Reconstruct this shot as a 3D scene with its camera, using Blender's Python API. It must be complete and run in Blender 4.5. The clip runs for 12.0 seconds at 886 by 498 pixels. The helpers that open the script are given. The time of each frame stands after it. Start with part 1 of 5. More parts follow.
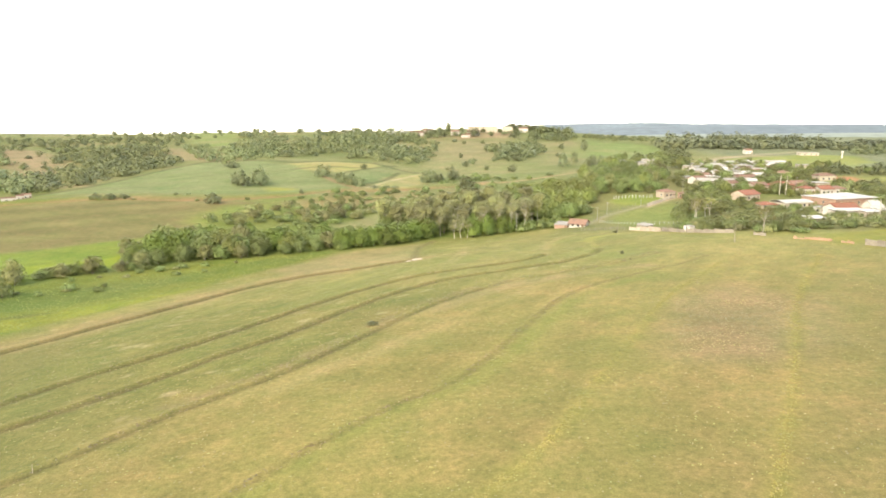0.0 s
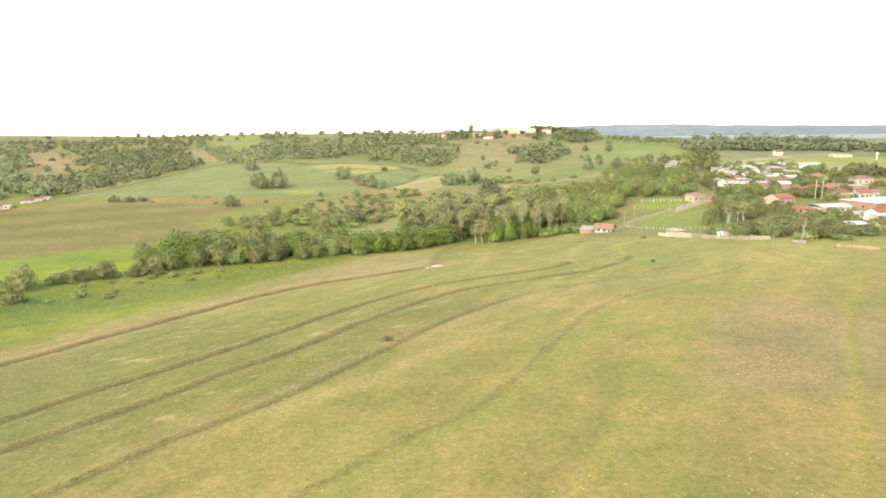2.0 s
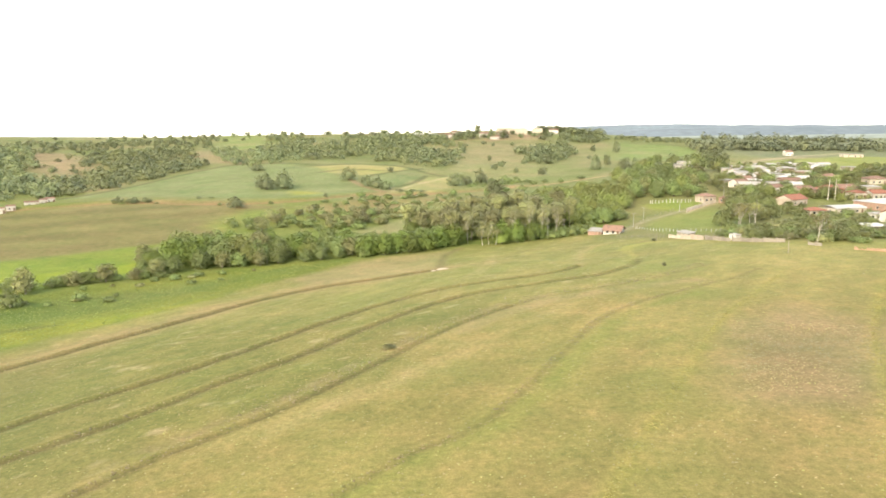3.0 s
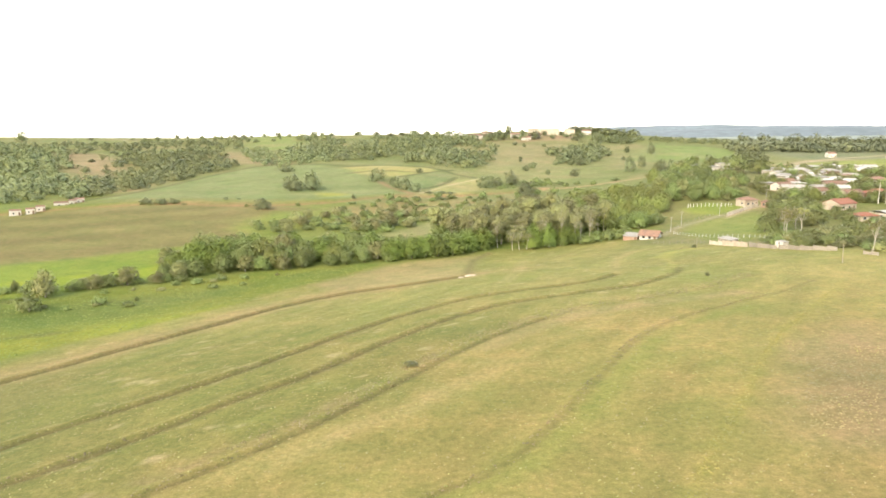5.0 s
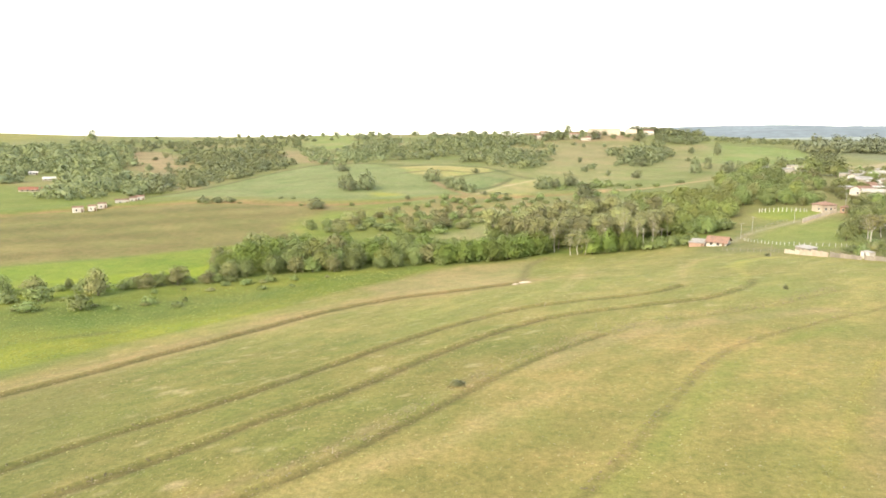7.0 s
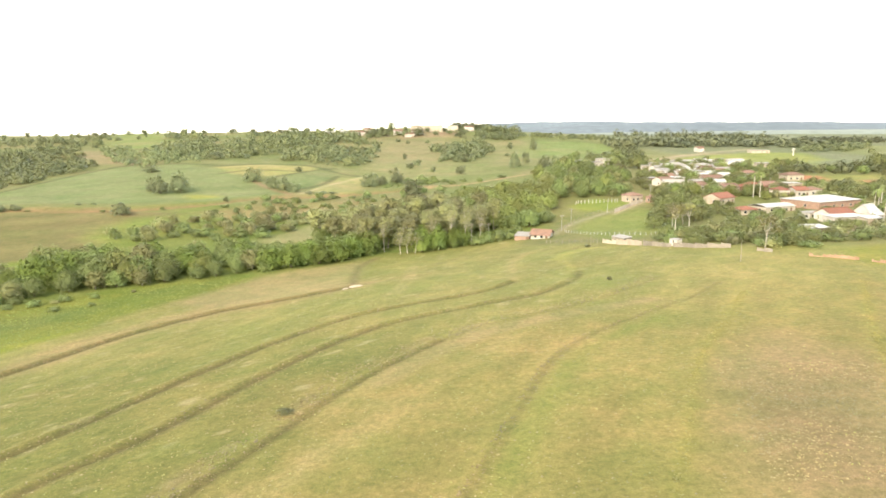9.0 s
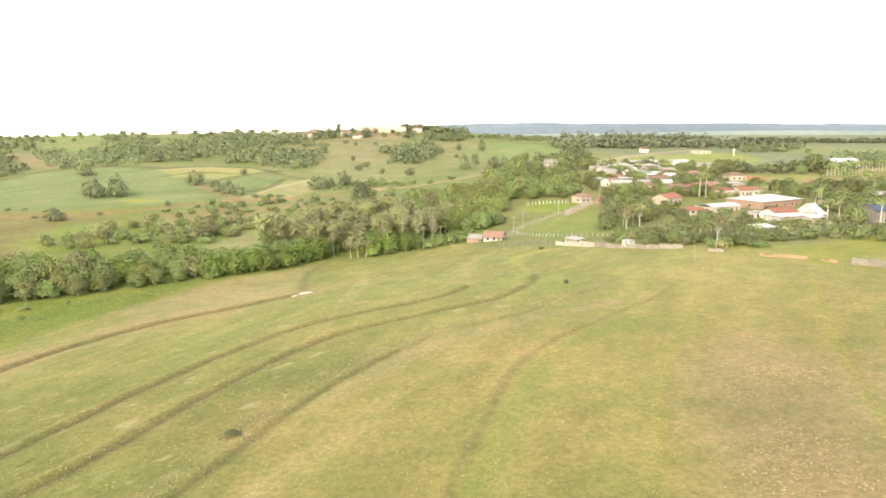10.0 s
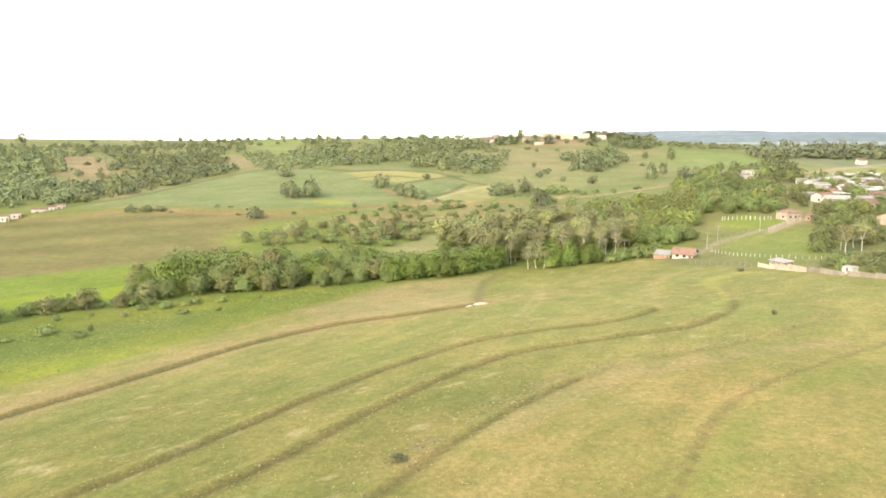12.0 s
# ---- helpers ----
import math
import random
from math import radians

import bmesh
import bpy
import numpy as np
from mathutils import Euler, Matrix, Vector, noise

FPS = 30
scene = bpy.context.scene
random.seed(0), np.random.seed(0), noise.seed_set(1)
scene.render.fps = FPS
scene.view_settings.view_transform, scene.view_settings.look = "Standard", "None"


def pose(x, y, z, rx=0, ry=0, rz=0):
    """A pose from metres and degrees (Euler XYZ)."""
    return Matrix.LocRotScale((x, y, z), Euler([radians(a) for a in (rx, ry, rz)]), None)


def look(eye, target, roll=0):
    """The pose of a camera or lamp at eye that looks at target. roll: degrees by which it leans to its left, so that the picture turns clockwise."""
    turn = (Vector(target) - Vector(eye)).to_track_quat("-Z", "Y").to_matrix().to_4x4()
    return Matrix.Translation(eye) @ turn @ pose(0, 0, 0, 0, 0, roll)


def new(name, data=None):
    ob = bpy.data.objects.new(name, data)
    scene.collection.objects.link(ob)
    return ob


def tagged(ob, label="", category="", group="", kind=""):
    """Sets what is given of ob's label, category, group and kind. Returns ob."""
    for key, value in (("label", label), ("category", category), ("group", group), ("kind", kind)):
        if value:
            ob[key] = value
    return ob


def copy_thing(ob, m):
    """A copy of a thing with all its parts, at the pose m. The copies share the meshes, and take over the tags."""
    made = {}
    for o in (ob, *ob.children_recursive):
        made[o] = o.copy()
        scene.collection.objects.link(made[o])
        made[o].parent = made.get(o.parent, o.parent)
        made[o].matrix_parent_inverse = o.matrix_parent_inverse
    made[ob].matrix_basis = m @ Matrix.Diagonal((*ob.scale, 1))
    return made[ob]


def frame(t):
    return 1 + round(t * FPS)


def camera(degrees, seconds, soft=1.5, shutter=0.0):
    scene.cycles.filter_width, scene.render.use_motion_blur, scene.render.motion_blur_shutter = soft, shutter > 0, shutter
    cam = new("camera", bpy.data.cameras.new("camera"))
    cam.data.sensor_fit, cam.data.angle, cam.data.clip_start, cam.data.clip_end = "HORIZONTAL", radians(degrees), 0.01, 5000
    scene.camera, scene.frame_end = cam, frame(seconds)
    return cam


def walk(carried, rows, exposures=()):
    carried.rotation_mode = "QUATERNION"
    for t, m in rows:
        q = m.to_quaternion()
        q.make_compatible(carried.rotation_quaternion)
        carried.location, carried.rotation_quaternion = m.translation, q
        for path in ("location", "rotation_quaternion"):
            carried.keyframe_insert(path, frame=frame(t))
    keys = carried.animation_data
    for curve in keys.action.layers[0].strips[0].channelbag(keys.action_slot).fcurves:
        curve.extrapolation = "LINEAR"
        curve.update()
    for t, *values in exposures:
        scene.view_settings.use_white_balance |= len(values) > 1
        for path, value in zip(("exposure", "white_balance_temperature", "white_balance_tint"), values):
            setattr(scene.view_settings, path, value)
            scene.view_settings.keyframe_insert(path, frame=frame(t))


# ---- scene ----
cam = camera(64.2, 12.0, soft=1.7)
PATH = [
    (0, (2.069, -1.938, 41.395), (1.995, 0.030, 41.048), 0.40),
    (0.5, (2.068, 0.629, 41.392), (1.990, 2.597, 41.046), 0.40),
    (1, (2.067, 3.204, 41.373), (1.969, 5.172, 41.028), 0.30),
    (1.5, (2.086, 5.770, 41.342), (1.968, 7.736, 40.998), 0.30),
    (2, (2.094, 8.325, 41.308), (1.958, 10.290, 40.965), 0.30),
    (2.5, (2.090, 10.857, 41.271), (1.944, 12.822, 40.928), 0.20),
    (3, (2.096, 13.390, 41.233), (1.941, 15.354, 40.891), 0.20),
    (5, (1.935, 23.630, 41.100), (1.695, 25.586, 40.760), 0.20),
    (5.5, (1.847, 26.178, 41.091), (1.569, 28.129, 40.751), 0.20),
    (6, (1.727, 28.703, 41.074), (1.409, 30.648, 40.733), 0.30),
    (6.5, (1.572, 31.244, 41.037), (1.214, 33.183, 40.697), 0.30),
    (7.5, (1.208, 36.477, 40.864), (0.793, 38.403, 40.520), 0.36),
    (8.3, (0.916, 40.663, 40.725), (0.536, 42.596, 40.381), 0.40),
    (8.4, (0.869, 41.189, 40.719), (0.575, 43.137, 40.377), 0.30),
    (8.5, (0.823, 41.715, 40.714), (0.548, 43.666, 40.371), 0.20),
    (8.6, (0.772, 42.241, 40.707), (0.546, 44.198, 40.363), 0.18),
    (8.7, (0.722, 42.766, 40.700), (0.571, 44.730, 40.355), 0.16),
    (8.8, (0.671, 43.292, 40.692), (0.596, 45.260, 40.347), 0.14),
    (8.9, (0.621, 43.817, 40.685), (0.637, 45.787, 40.339), 0.12),
    (9, (0.570, 44.343, 40.678), (0.652, 46.311, 40.330), 0.10),
    (9.1, (0.462, 44.861, 40.672), (0.639, 46.823, 40.325), 0.08),
    (9.2, (0.355, 45.379, 40.666), (0.578, 47.336, 40.319), 0.06),
    (9.3, (0.247, 45.897, 40.660), (0.474, 47.854, 40.313), 0.04),
    (9.4, (0.140, 46.415, 40.654), (0.368, 48.371, 40.307), 0.02),
    (9.5, (0.032, 46.933, 40.648), (0.259, 48.890, 40.302), 0.00),
    (10, (-0.262, 49.418, 40.635), (-0.036, 51.375, 40.291), 0.10),
    (10.5, (-0.346, 51.823, 40.634), (-0.121, 53.781, 40.293), 0.10),
    (11, (-0.376, 54.185, 40.659), (-0.153, 56.143, 40.319), 0.10),
    (11.5, (-0.545, 56.561, 40.689), (-0.321, 58.520, 40.351), 0.20),
    (11.6, (-0.712, 57.051, 40.690), (-0.489, 59.009, 40.354), 0.26),
    (11.7, (-0.880, 57.540, 40.691), (-0.732, 59.507, 40.357), 0.32),
    (11.8, (-1.047, 58.030, 40.693), (-1.012, 60.002, 40.360), 0.38),
    (11.9, (-1.215, 58.519, 40.694), (-1.353, 60.487, 40.363), 0.44),
    (12, (-1.382, 59.009, 40.695), (-1.649, 60.964, 40.365), 0.50),
]
walk(cam, [(t, look(eye, target, roll)) for t, eye, target, roll in PATH], exposures=[(0.0, 1.90, 6950, 10), (12.0, 1.98, 6950, 10)])

# ---------------------------------------------------------------- light
SUN_EL, SUN_ROT = radians(33), radians(208)
world = bpy.data.worlds.new("hazy_sky")
scene.world = world
world.use_nodes = True
wn = world.node_tree.nodes
sky = wn.new("ShaderNodeTexSky")
sky.sky_type, sky.sun_disc = "NISHITA", False
sky.sun_elevation, sky.sun_rotation = SUN_EL, SUN_ROT
sky.air_density, sky.dust_density, sky.ozone_density, sky.altitude = 1.0, 0.4, 1.0, 0
wn["Background"].inputs["Strength"].default_value = 0.15
haze = wn.new("ShaderNodeHueSaturation")
haze.inputs["Saturation"].default_value = 0.38
world.node_tree.links.new(sky.outputs["Color"], haze.inputs["Color"])
world.node_tree.links.new(haze.outputs["Color"], wn["Background"].inputs["Color"])

sun = new("sun", bpy.data.lights.new("sun", "SUN"))
sun.data.energy, sun.data.angle, sun.data.color = 1.2, radians(14.0), (1.0, 0.86, 0.62)
sun_way = Vector((math.sin(SUN_ROT) * math.cos(SUN_EL), math.cos(SUN_ROT) * math.cos(SUN_EL), math.sin(SUN_EL)))
sun.matrix_world = look(sun_way * 900, (0, 0, 0))


# ---------------------------------------------------------------- materials
def nodes_of(name):
    m = bpy.data.materials.new(name)
    m.use_nodes = True
    return m, m.node_tree.nodes, m.node_tree.links, m.node_tree.nodes["Principled BSDF"]


def noise_node(n, l, scale, detail=3.0, rough=0.55, coord="Object"):
    tc = n.new("ShaderNodeTexCoord")
    t = n.new("ShaderNodeTexNoise")
    t.inputs["Scale"].default_value, t.inputs["Detail"].default_value, t.inputs["Roughness"].default_value = scale, detail, rough
    l.new(tc.outputs[coord], t.inputs["Vector"])
    return t


def ramp_node(n, stops):
    r = n.new("ShaderNodeValToRGB")
    while len(r.color_ramp.elements) < len(stops):
        r.color_ramp.elements.new(0.5)
    for e, (p, c) in zip(r.color_ramp.elements, stops):
        e.position, e.color = p, (*c, 1)
    return r


def mix_node(n, l, kind, fac, a, b):
    x = n.new("ShaderNodeMix")
    x.data_type, x.blend_type = "RGBA", kind
    for sock, v in ((x.inputs[0], fac), (x.inputs[6], a), (x.inputs[7], b)):
        if hasattr(v, "links"):
            l.new(v, sock)
        elif isinstance(v, (int, float)):
            sock.default_value = v
        else:
            sock.default_value = (*v, 1)
    return x.outputs[2]


def bump_node(n, l, bsdf, height, distance, strength=0.6):
    b = n.new("ShaderNodeBump")
    b.inputs["Distance"].default_value, b.inputs["Strength"].default_value = distance, strength
    l.new(height, b.inputs["Height"])
    l.new(b.outputs["Normal"], bsdf.inputs["Normal"])


def surface(name, colour, rough=0.8, scale=1.5, spread=0.25, stain=None, bump=0.02, metal=0.0):
    """A weathered plain surface: colour with fine grain, wide stains and relief."""
    m, n, l, b = nodes_of(name)
    fine, wide = noise_node(n, l, scale * 6), noise_node(n, l, scale * 0.5, 4)
    lo, hi = [c * (1 - spread) for c in colour], [min(0.9, c * (1 + spread)) for c in colour]
    r = ramp_node(n, ((0.3, lo), (0.7, hi)))
    l.new(fine.outputs["Fac"], r.inputs["Fac"])
    s = ramp_node(n, ((0.45, (0, 0, 0)), (0.75, (1, 1, 1))))
    l.new(wide.outputs["Fac"], s.inputs["Fac"])
    out = mix_node(n, l, "MIX", s.outputs["Color"], r.outputs["Color"], stain or [c * 0.72 for c in colour])
    tint = n.new("ShaderNodeObjectInfo")
    v = n.new("ShaderNodeHueSaturation")
    mr = n.new("ShaderNodeMapRange")
    mr.inputs["To Min"].default_value, mr.inputs["To Max"].default_value = 0.85, 1.12
    l.new(tint.outputs["Random"], mr.inputs["Value"])
    l.new(mr.outputs["Result"], v.inputs["Value"])
    l.new(out, v.inputs["Color"])
    l.new(v.outputs["Color"], b.inputs["Base Color"])
    b.inputs["Roughness"].default_value, b.inputs["Metallic"].default_value = rough, metal
    bump_node(n, l, b, fine.outputs["Fac"], bump)
    return m


def leaf_material(name, dark, mid, light, glow=0.3):
    """Foliage: every leaf spray differs, every tree leans to one hue, some light passes through."""
    m, n, l, b = nodes_of(name)
    g, o = n.new("ShaderNodeNewGeometry"), n.new("ShaderNodeObjectInfo")
    r = ramp_node(n, ((0.0, dark), (0.5, mid), (1.0, light)))
    l.new(g.outputs["Random Per Island"], r.inputs["Fac"])
    h = n.new("ShaderNodeHueSaturation")
    for sock, lo, hi in (("Hue", 0.490, 0.514), ("Value", 0.74, 1.28)):
        mr = n.new("ShaderNodeMapRange")
        mr.inputs["To Min"].default_value, mr.inputs["To Max"].default_value = lo, hi
        l.new(o.outputs["Random"], mr.inputs["Value"])
        l.new(mr.outputs["Result"], h.inputs[sock])
    drift = noise_node(n, l, 0.07, 2)
    warm = ramp_node(n, ((0.32, (0.72, 0.76, 0.80)), (0.68, (1.32, 1.22, 1.05))))
    l.new(drift.outputs["Fac"], warm.inputs["Fac"])
    l.new(mix_node(n, l, "MULTIPLY", 1.0, r.outputs["Color"], warm.outputs["Color"]), h.inputs["Color"])
    l.new(h.outputs["Color"], b.inputs["Base Color"])
    b.inputs["Roughness"].default_value = 0.55
    tr = n.new("ShaderNodeBsdfTranslucent")
    l.new(h.outputs["Color"], tr.inputs["Color"])
    mx = n.new("ShaderNodeMixShader")
    mx.inputs[0].default_value = glow
    l.new(b.outputs[0], mx.inputs[1])
    l.new(tr.outputs[0], mx.inputs[2])
    l.new(mx.outputs[0], n["Material Output"].inputs["Surface"])
    return m


def ground_material():
    """Land cover comes from the mesh; grass grain, clods and dry patches from noise at four scales."""
    m, n, l, b = nodes_of("grassland")
    a = n.new("ShaderNodeAttribute")
    a.attribute_name = "cover"
    grain, tuft, patch, broad = (noise_node(n, l, s, d, 0.65) for s, d in ((5.0, 4), (1.1, 4), (0.22, 4), (0.035, 3)))
    col = a.outputs["Color"]
    for t, lo, hi, p, q in ((grain, (0.74, 0.75, 0.72), (1.24, 1.22, 1.20), 0.3, 0.72), (tuft, (0.74, 0.78, 0.70), (1.23, 1.19, 1.18), 0.3, 0.7),
                            (patch, (0.84, 0.91, 0.83), (1.15, 1.08, 1.12), 0.32, 0.68), (broad, (0.86, 0.95, 0.86), (1.13, 1.04, 1.12), 0.32, 0.68)):
        r = n.new("ShaderNodeMapRange")
        r.data_type = "FLOAT_VECTOR"
        r.inputs[7].default_value, r.inputs[8].default_value = (p,) * 3, (q,) * 3
        r.inputs[9].default_value, r.inputs[10].default_value = lo, hi
        l.new(t.outputs["Fac"], r.inputs[6])
        col = mix_node(n, l, "MULTIPLY", 1.0, col, r.outputs[1])
    l.new(col, b.inputs["Base Color"])
    b.inputs["Roughness"].default_value = 0.95
    b.inputs["Specular IOR Level"].default_value = 0.15
    bump_node(n, l, b, tuft.outputs["Fac"], 0.5, 0.5)
    return m


M_GROUND = ground_material()
M_LEAF = leaf_material("leaves_deep_green", (0.188, 0.235, 0.076), (0.227, 0.279, 0.092), (0.272, 0.322, 0.110), 0.26)
M_LEAF_BRIGHT = leaf_material("leaves_fresh_green", (0.160, 0.218, 0.046), (0.195, 0.258, 0.055), (0.233, 0.298, 0.066), 0.26)
M_LEAF_OLIVE = leaf_material("leaves_grey_olive", (0.215, 0.219, 0.086), (0.256, 0.258, 0.103), (0.306, 0.299, 0.129), 0.26)
M_LEAF_LIME = leaf_material("leaves_yellow_green", (0.224, 0.257, 0.072), (0.266, 0.296, 0.086), (0.310, 0.336, 0.105), 0.26)
M_LEAF_FAR = leaf_material("leaves_hillside_green", (0.179, 0.207, 0.094), (0.199, 0.226, 0.105), (0.224, 0.249, 0.116), 0.26)
M_LEAF_GROVE = leaf_material("leaves_brown_olive", (0.265, 0.272, 0.117), (0.308, 0.313, 0.134), (0.356, 0.356, 0.158), 0.26)
M_LEAF_GARDEN = leaf_material("leaves_warm_green", (0.168, 0.188, 0.065), (0.208, 0.227, 0.078), (0.258, 0.273, 0.099), 0.26)
M_LEAF_YELLOW = leaf_material("leaves_pale_yellow", (0.250, 0.250, 0.090), (0.310, 0.300, 0.115), (0.370, 0.355, 0.150), 0.26)
M_LEAF_DARK = leaf_material("leaves_dull_dark", (0.100, 0.108, 0.045), (0.128, 0.132, 0.056), (0.160, 0.162, 0.070), 0.14)
M_LEAF_PLANT = leaf_material("leaves_plantation", (0.135, 0.150, 0.078), (0.152, 0.166, 0.088), (0.174, 0.186, 0.100), 0.2)
M_DRY = leaf_material("dry_grass", (0.217, 0.182, 0.080), (0.271, 0.228, 0.105), (0.336, 0.285, 0.139), 0.06)
M_TUFT = leaf_material("green_grass", (0.168, 0.174, 0.052), (0.217, 0.215, 0.069), (0.271, 0.256, 0.089), 0.06)
M_LUSH = leaf_material("lush_grass", (0.126, 0.159, 0.030), (0.154, 0.185, 0.037), (0.189, 0.217, 0.045), 0.06)
M_WEED = leaf_material("brown_weeds", (0.165, 0.135, 0.062), (0.225, 0.185, 0.088), (0.300, 0.250, 0.125), 0.06)
M_YELLOW = leaf_material("yellow_weeds", (0.232, 0.228, 0.048), (0.312, 0.296, 0.068), (0.384, 0.352, 0.096), 0.06)
M_BARK = surface("brown_bark", (0.13, 0.10, 0.07), 0.95, 2.0, 0.35, bump=0.05)
M_GREYBARK = surface("grey_bark", (0.34, 0.30, 0.23), 0.9, 1.0, 0.25, (0.24, 0.20, 0.15), bump=0.03)
M_PALEBARK = surface("pale_bark", (0.52, 0.47, 0.38), 0.85, 1.0, 0.25, (0.36, 0.30, 0.22), bump=0.03)
M_TILE = surface("clay_roof_tiles", (0.25, 0.098, 0.056), 0.85, 1.5, 0.25, (0.19, 0.090, 0.060), bump=0.05)
M_OLDTILE = surface("weathered_roof_tiles", (0.245, 0.142, 0.094), 0.9, 1.5, 0.3, (0.15, 0.100, 0.075), bump=0.05)
M_SHEET = surface("white_sheet_roof", (0.46, 0.44, 0.39), 0.6, 0.5, 0.10, (0.34, 0.32, 0.27))
M_GREYROOF = surface("grey_fibre_roof", (0.34, 0.315, 0.27), 0.85, 0.8, 0.18, (0.23, 0.21, 0.18))
M_DARKROOF = surface("dark_blue_sheet_roof", (0.055, 0.065, 0.10), 0.6, 0.5, 0.2)
M_WHITE = surface("white_wall_paint", (0.55, 0.51, 0.43), 0.85, 0.8, 0.12, (0.44, 0.38, 0.30))
M_CREAM = surface("cream_wall_paint", (0.47, 0.41, 0.31), 0.85, 0.8, 0.12, (0.40, 0.33, 0.24))
M_PINK = surface("salmon_wall_paint", (0.44, 0.36, 0.27), 0.88, 0.8, 0.14, (0.34, 0.27, 0.20))
M_BRICKW = surface("bare_brick_wall", (0.36, 0.23, 0.16), 0.92, 1.5, 0.25, (0.28, 0.18, 0.13), bump=0.03)
M_BLOCK = surface("grey_block_wall", (0.25, 0.215, 0.165), 0.92, 0.6, 0.25, (0.19, 0.155, 0.11), bump=0.02)
M_ORANGE = surface("orange_brick", (0.37, 0.235, 0.145), 0.92, 1.2, 0.25, (0.32, 0.20, 0.12), bump=0.03)
M_WOOD = surface("grey_wood", (0.30, 0.25, 0.18), 0.9, 1.5, 0.25)
M_POST = surface("whitewashed_post", (0.52, 0.49, 0.42), 0.85, 1.5, 0.1)
M_CONCRETE = surface("pole_concrete", (0.36, 0.335, 0.29), 0.9, 1.5, 0.12)
M_DOOR = surface("brown_door", (0.16, 0.09, 0.05), 0.6, 1.5, 0.2)
M_SOIL = surface("pale_soil", (0.46, 0.39, 0.29), 0.95, 1.0, 0.2, (0.42, 0.34, 0.24), bump=0.05)
# aerial haze is painted into these two colours: blue-grey hills, paler plain
M_HILL = surface("haze_tinted_far_hills", (0.168, 0.205, 0.222), 1.0, 0.006, 0.14, (0.128, 0.160, 0.176), bump=0.0)
M_PLAIN = surface("haze_tinted_far_plain", (0.225, 0.255, 0.205), 1.0, 0.006, 0.14, (0.175, 0.205, 0.175), bump=0.0)
M_WIRE = surface("steel_wire", (0.20, 0.20, 0.20), 0.5, 1.0, 0.1, metal=0.8)


def glass_material():
    m, n, l, b = nodes_of("window_glass")
    b.inputs["Base Color"].default_value = (0.03, 0.035, 0.04, 1)
    b.inputs["Roughness"].default_value = 0.08
    return m


M_GLASS = glass_material()


# ---------------------------------------------------------------- the lie of the land
def sig(a):
    return 1 / (1 + np.exp(-np.clip(a, -40, 40)))


def mound(x, y, cx, cy, rx, ry):
    return np.exp(-((x - cx) / rx) ** 2 - ((y - cy) / ry) ** 2)


def land(x, y):
    """Height of the land: the convex field, the stream valley and the hillside beyond, joined softly."""
    x, y = np.asarray(x, float), np.asarray(y, float)
    u, v = np.clip(x, -260, 320) / 100, (np.clip(y, -150, 520) - 150) / 100
    near = 1.4 + 10.3 * u - 4.6 * v - 2.8 * u * u + 2.55 * u * v - 2.5 * v * v
    far = -18.5 + 9.5 * sig((y - 380) / 55) + 26 * sig((y - 680) / 130) + 17 * sig((y - 1000) / 90)
    far = far + 15 * sig((x - 70) / 26) * (1 - sig((y - 620) / 90))
    far = far - 9 * mound(x, y, -470, 640, 170, 170) - 12 * mound(x, y, -760, 1050, 420, 260) + 3.5 * mound(x, y, -300, 1090, 230, 140)
    far = far + 8 * mound(x, y, 40, 1130, 150, 160) + 4 * mound(x, y, -150, 640, 90, 90)
    far = far - 14 * sig((x - 380) / 150) * sig((y - 700) / 150)
    far = far - 75 * sig((y - 1400) / 70) * (1 - sig((x - 420) / 120))
    m = np.maximum(near, far)
    return m + 3.0 * np.log(np.exp((near - m) / 3.0) + np.exp((far - m) / 3.0))


RNG = np.random.default_rng(7)
LATTICE = RNG.random((256, 256))


def value_noise(x, y, size):
    """Smooth noise from 0 to 1 with features of that size in metres."""
    a, b = np.asarray(x) / size + 37.3, np.asarray(y) / size + 91.7
    i, j = np.floor(a).astype(int), np.floor(b).astype(int)
    s, t = a - i, b - j
    s, t = s * s * (3 - 2 * s), t * t * (3 - 2 * t)
    g = lambda p, q: LATTICE[p % 256, q % 256]
    return (g(i, j) * (1 - s) + g(i + 1, j) * s) * (1 - t) + (g(i, j + 1) * (1 - s) + g(i + 1, j + 1) * s) * t


def fbm(x, y, size):
    return 0.55 * value_noise(x, y, size) + 0.3 * value_noise(x + 11, y - 5, size / 2.3) + 0.15 * value_noise(x - 7, y + 3, size / 5.1)


def curve_through(points, step=1.5):
    """A smooth line through plan points (Catmull-Rom), sampled about every step metres."""
    p = np.array([points[0], *points, points[-1]], float)
    out = []
    for k in range(1, len(p) - 2):
        a, b, c, d = p[k - 1:k + 3]
        m = max(2, int(np.linalg.norm(c - b) / step))
        t = np.linspace(0, 1, m, endpoint=False)[:, None]
        out.append(0.5 * (2 * b + (c - a) * t + (2 * a - 5 * b + 4 * c - d) * t ** 2 + (3 * b - a - 3 * c + d) * t ** 3))
    return np.vstack([*out, p[-1:]])


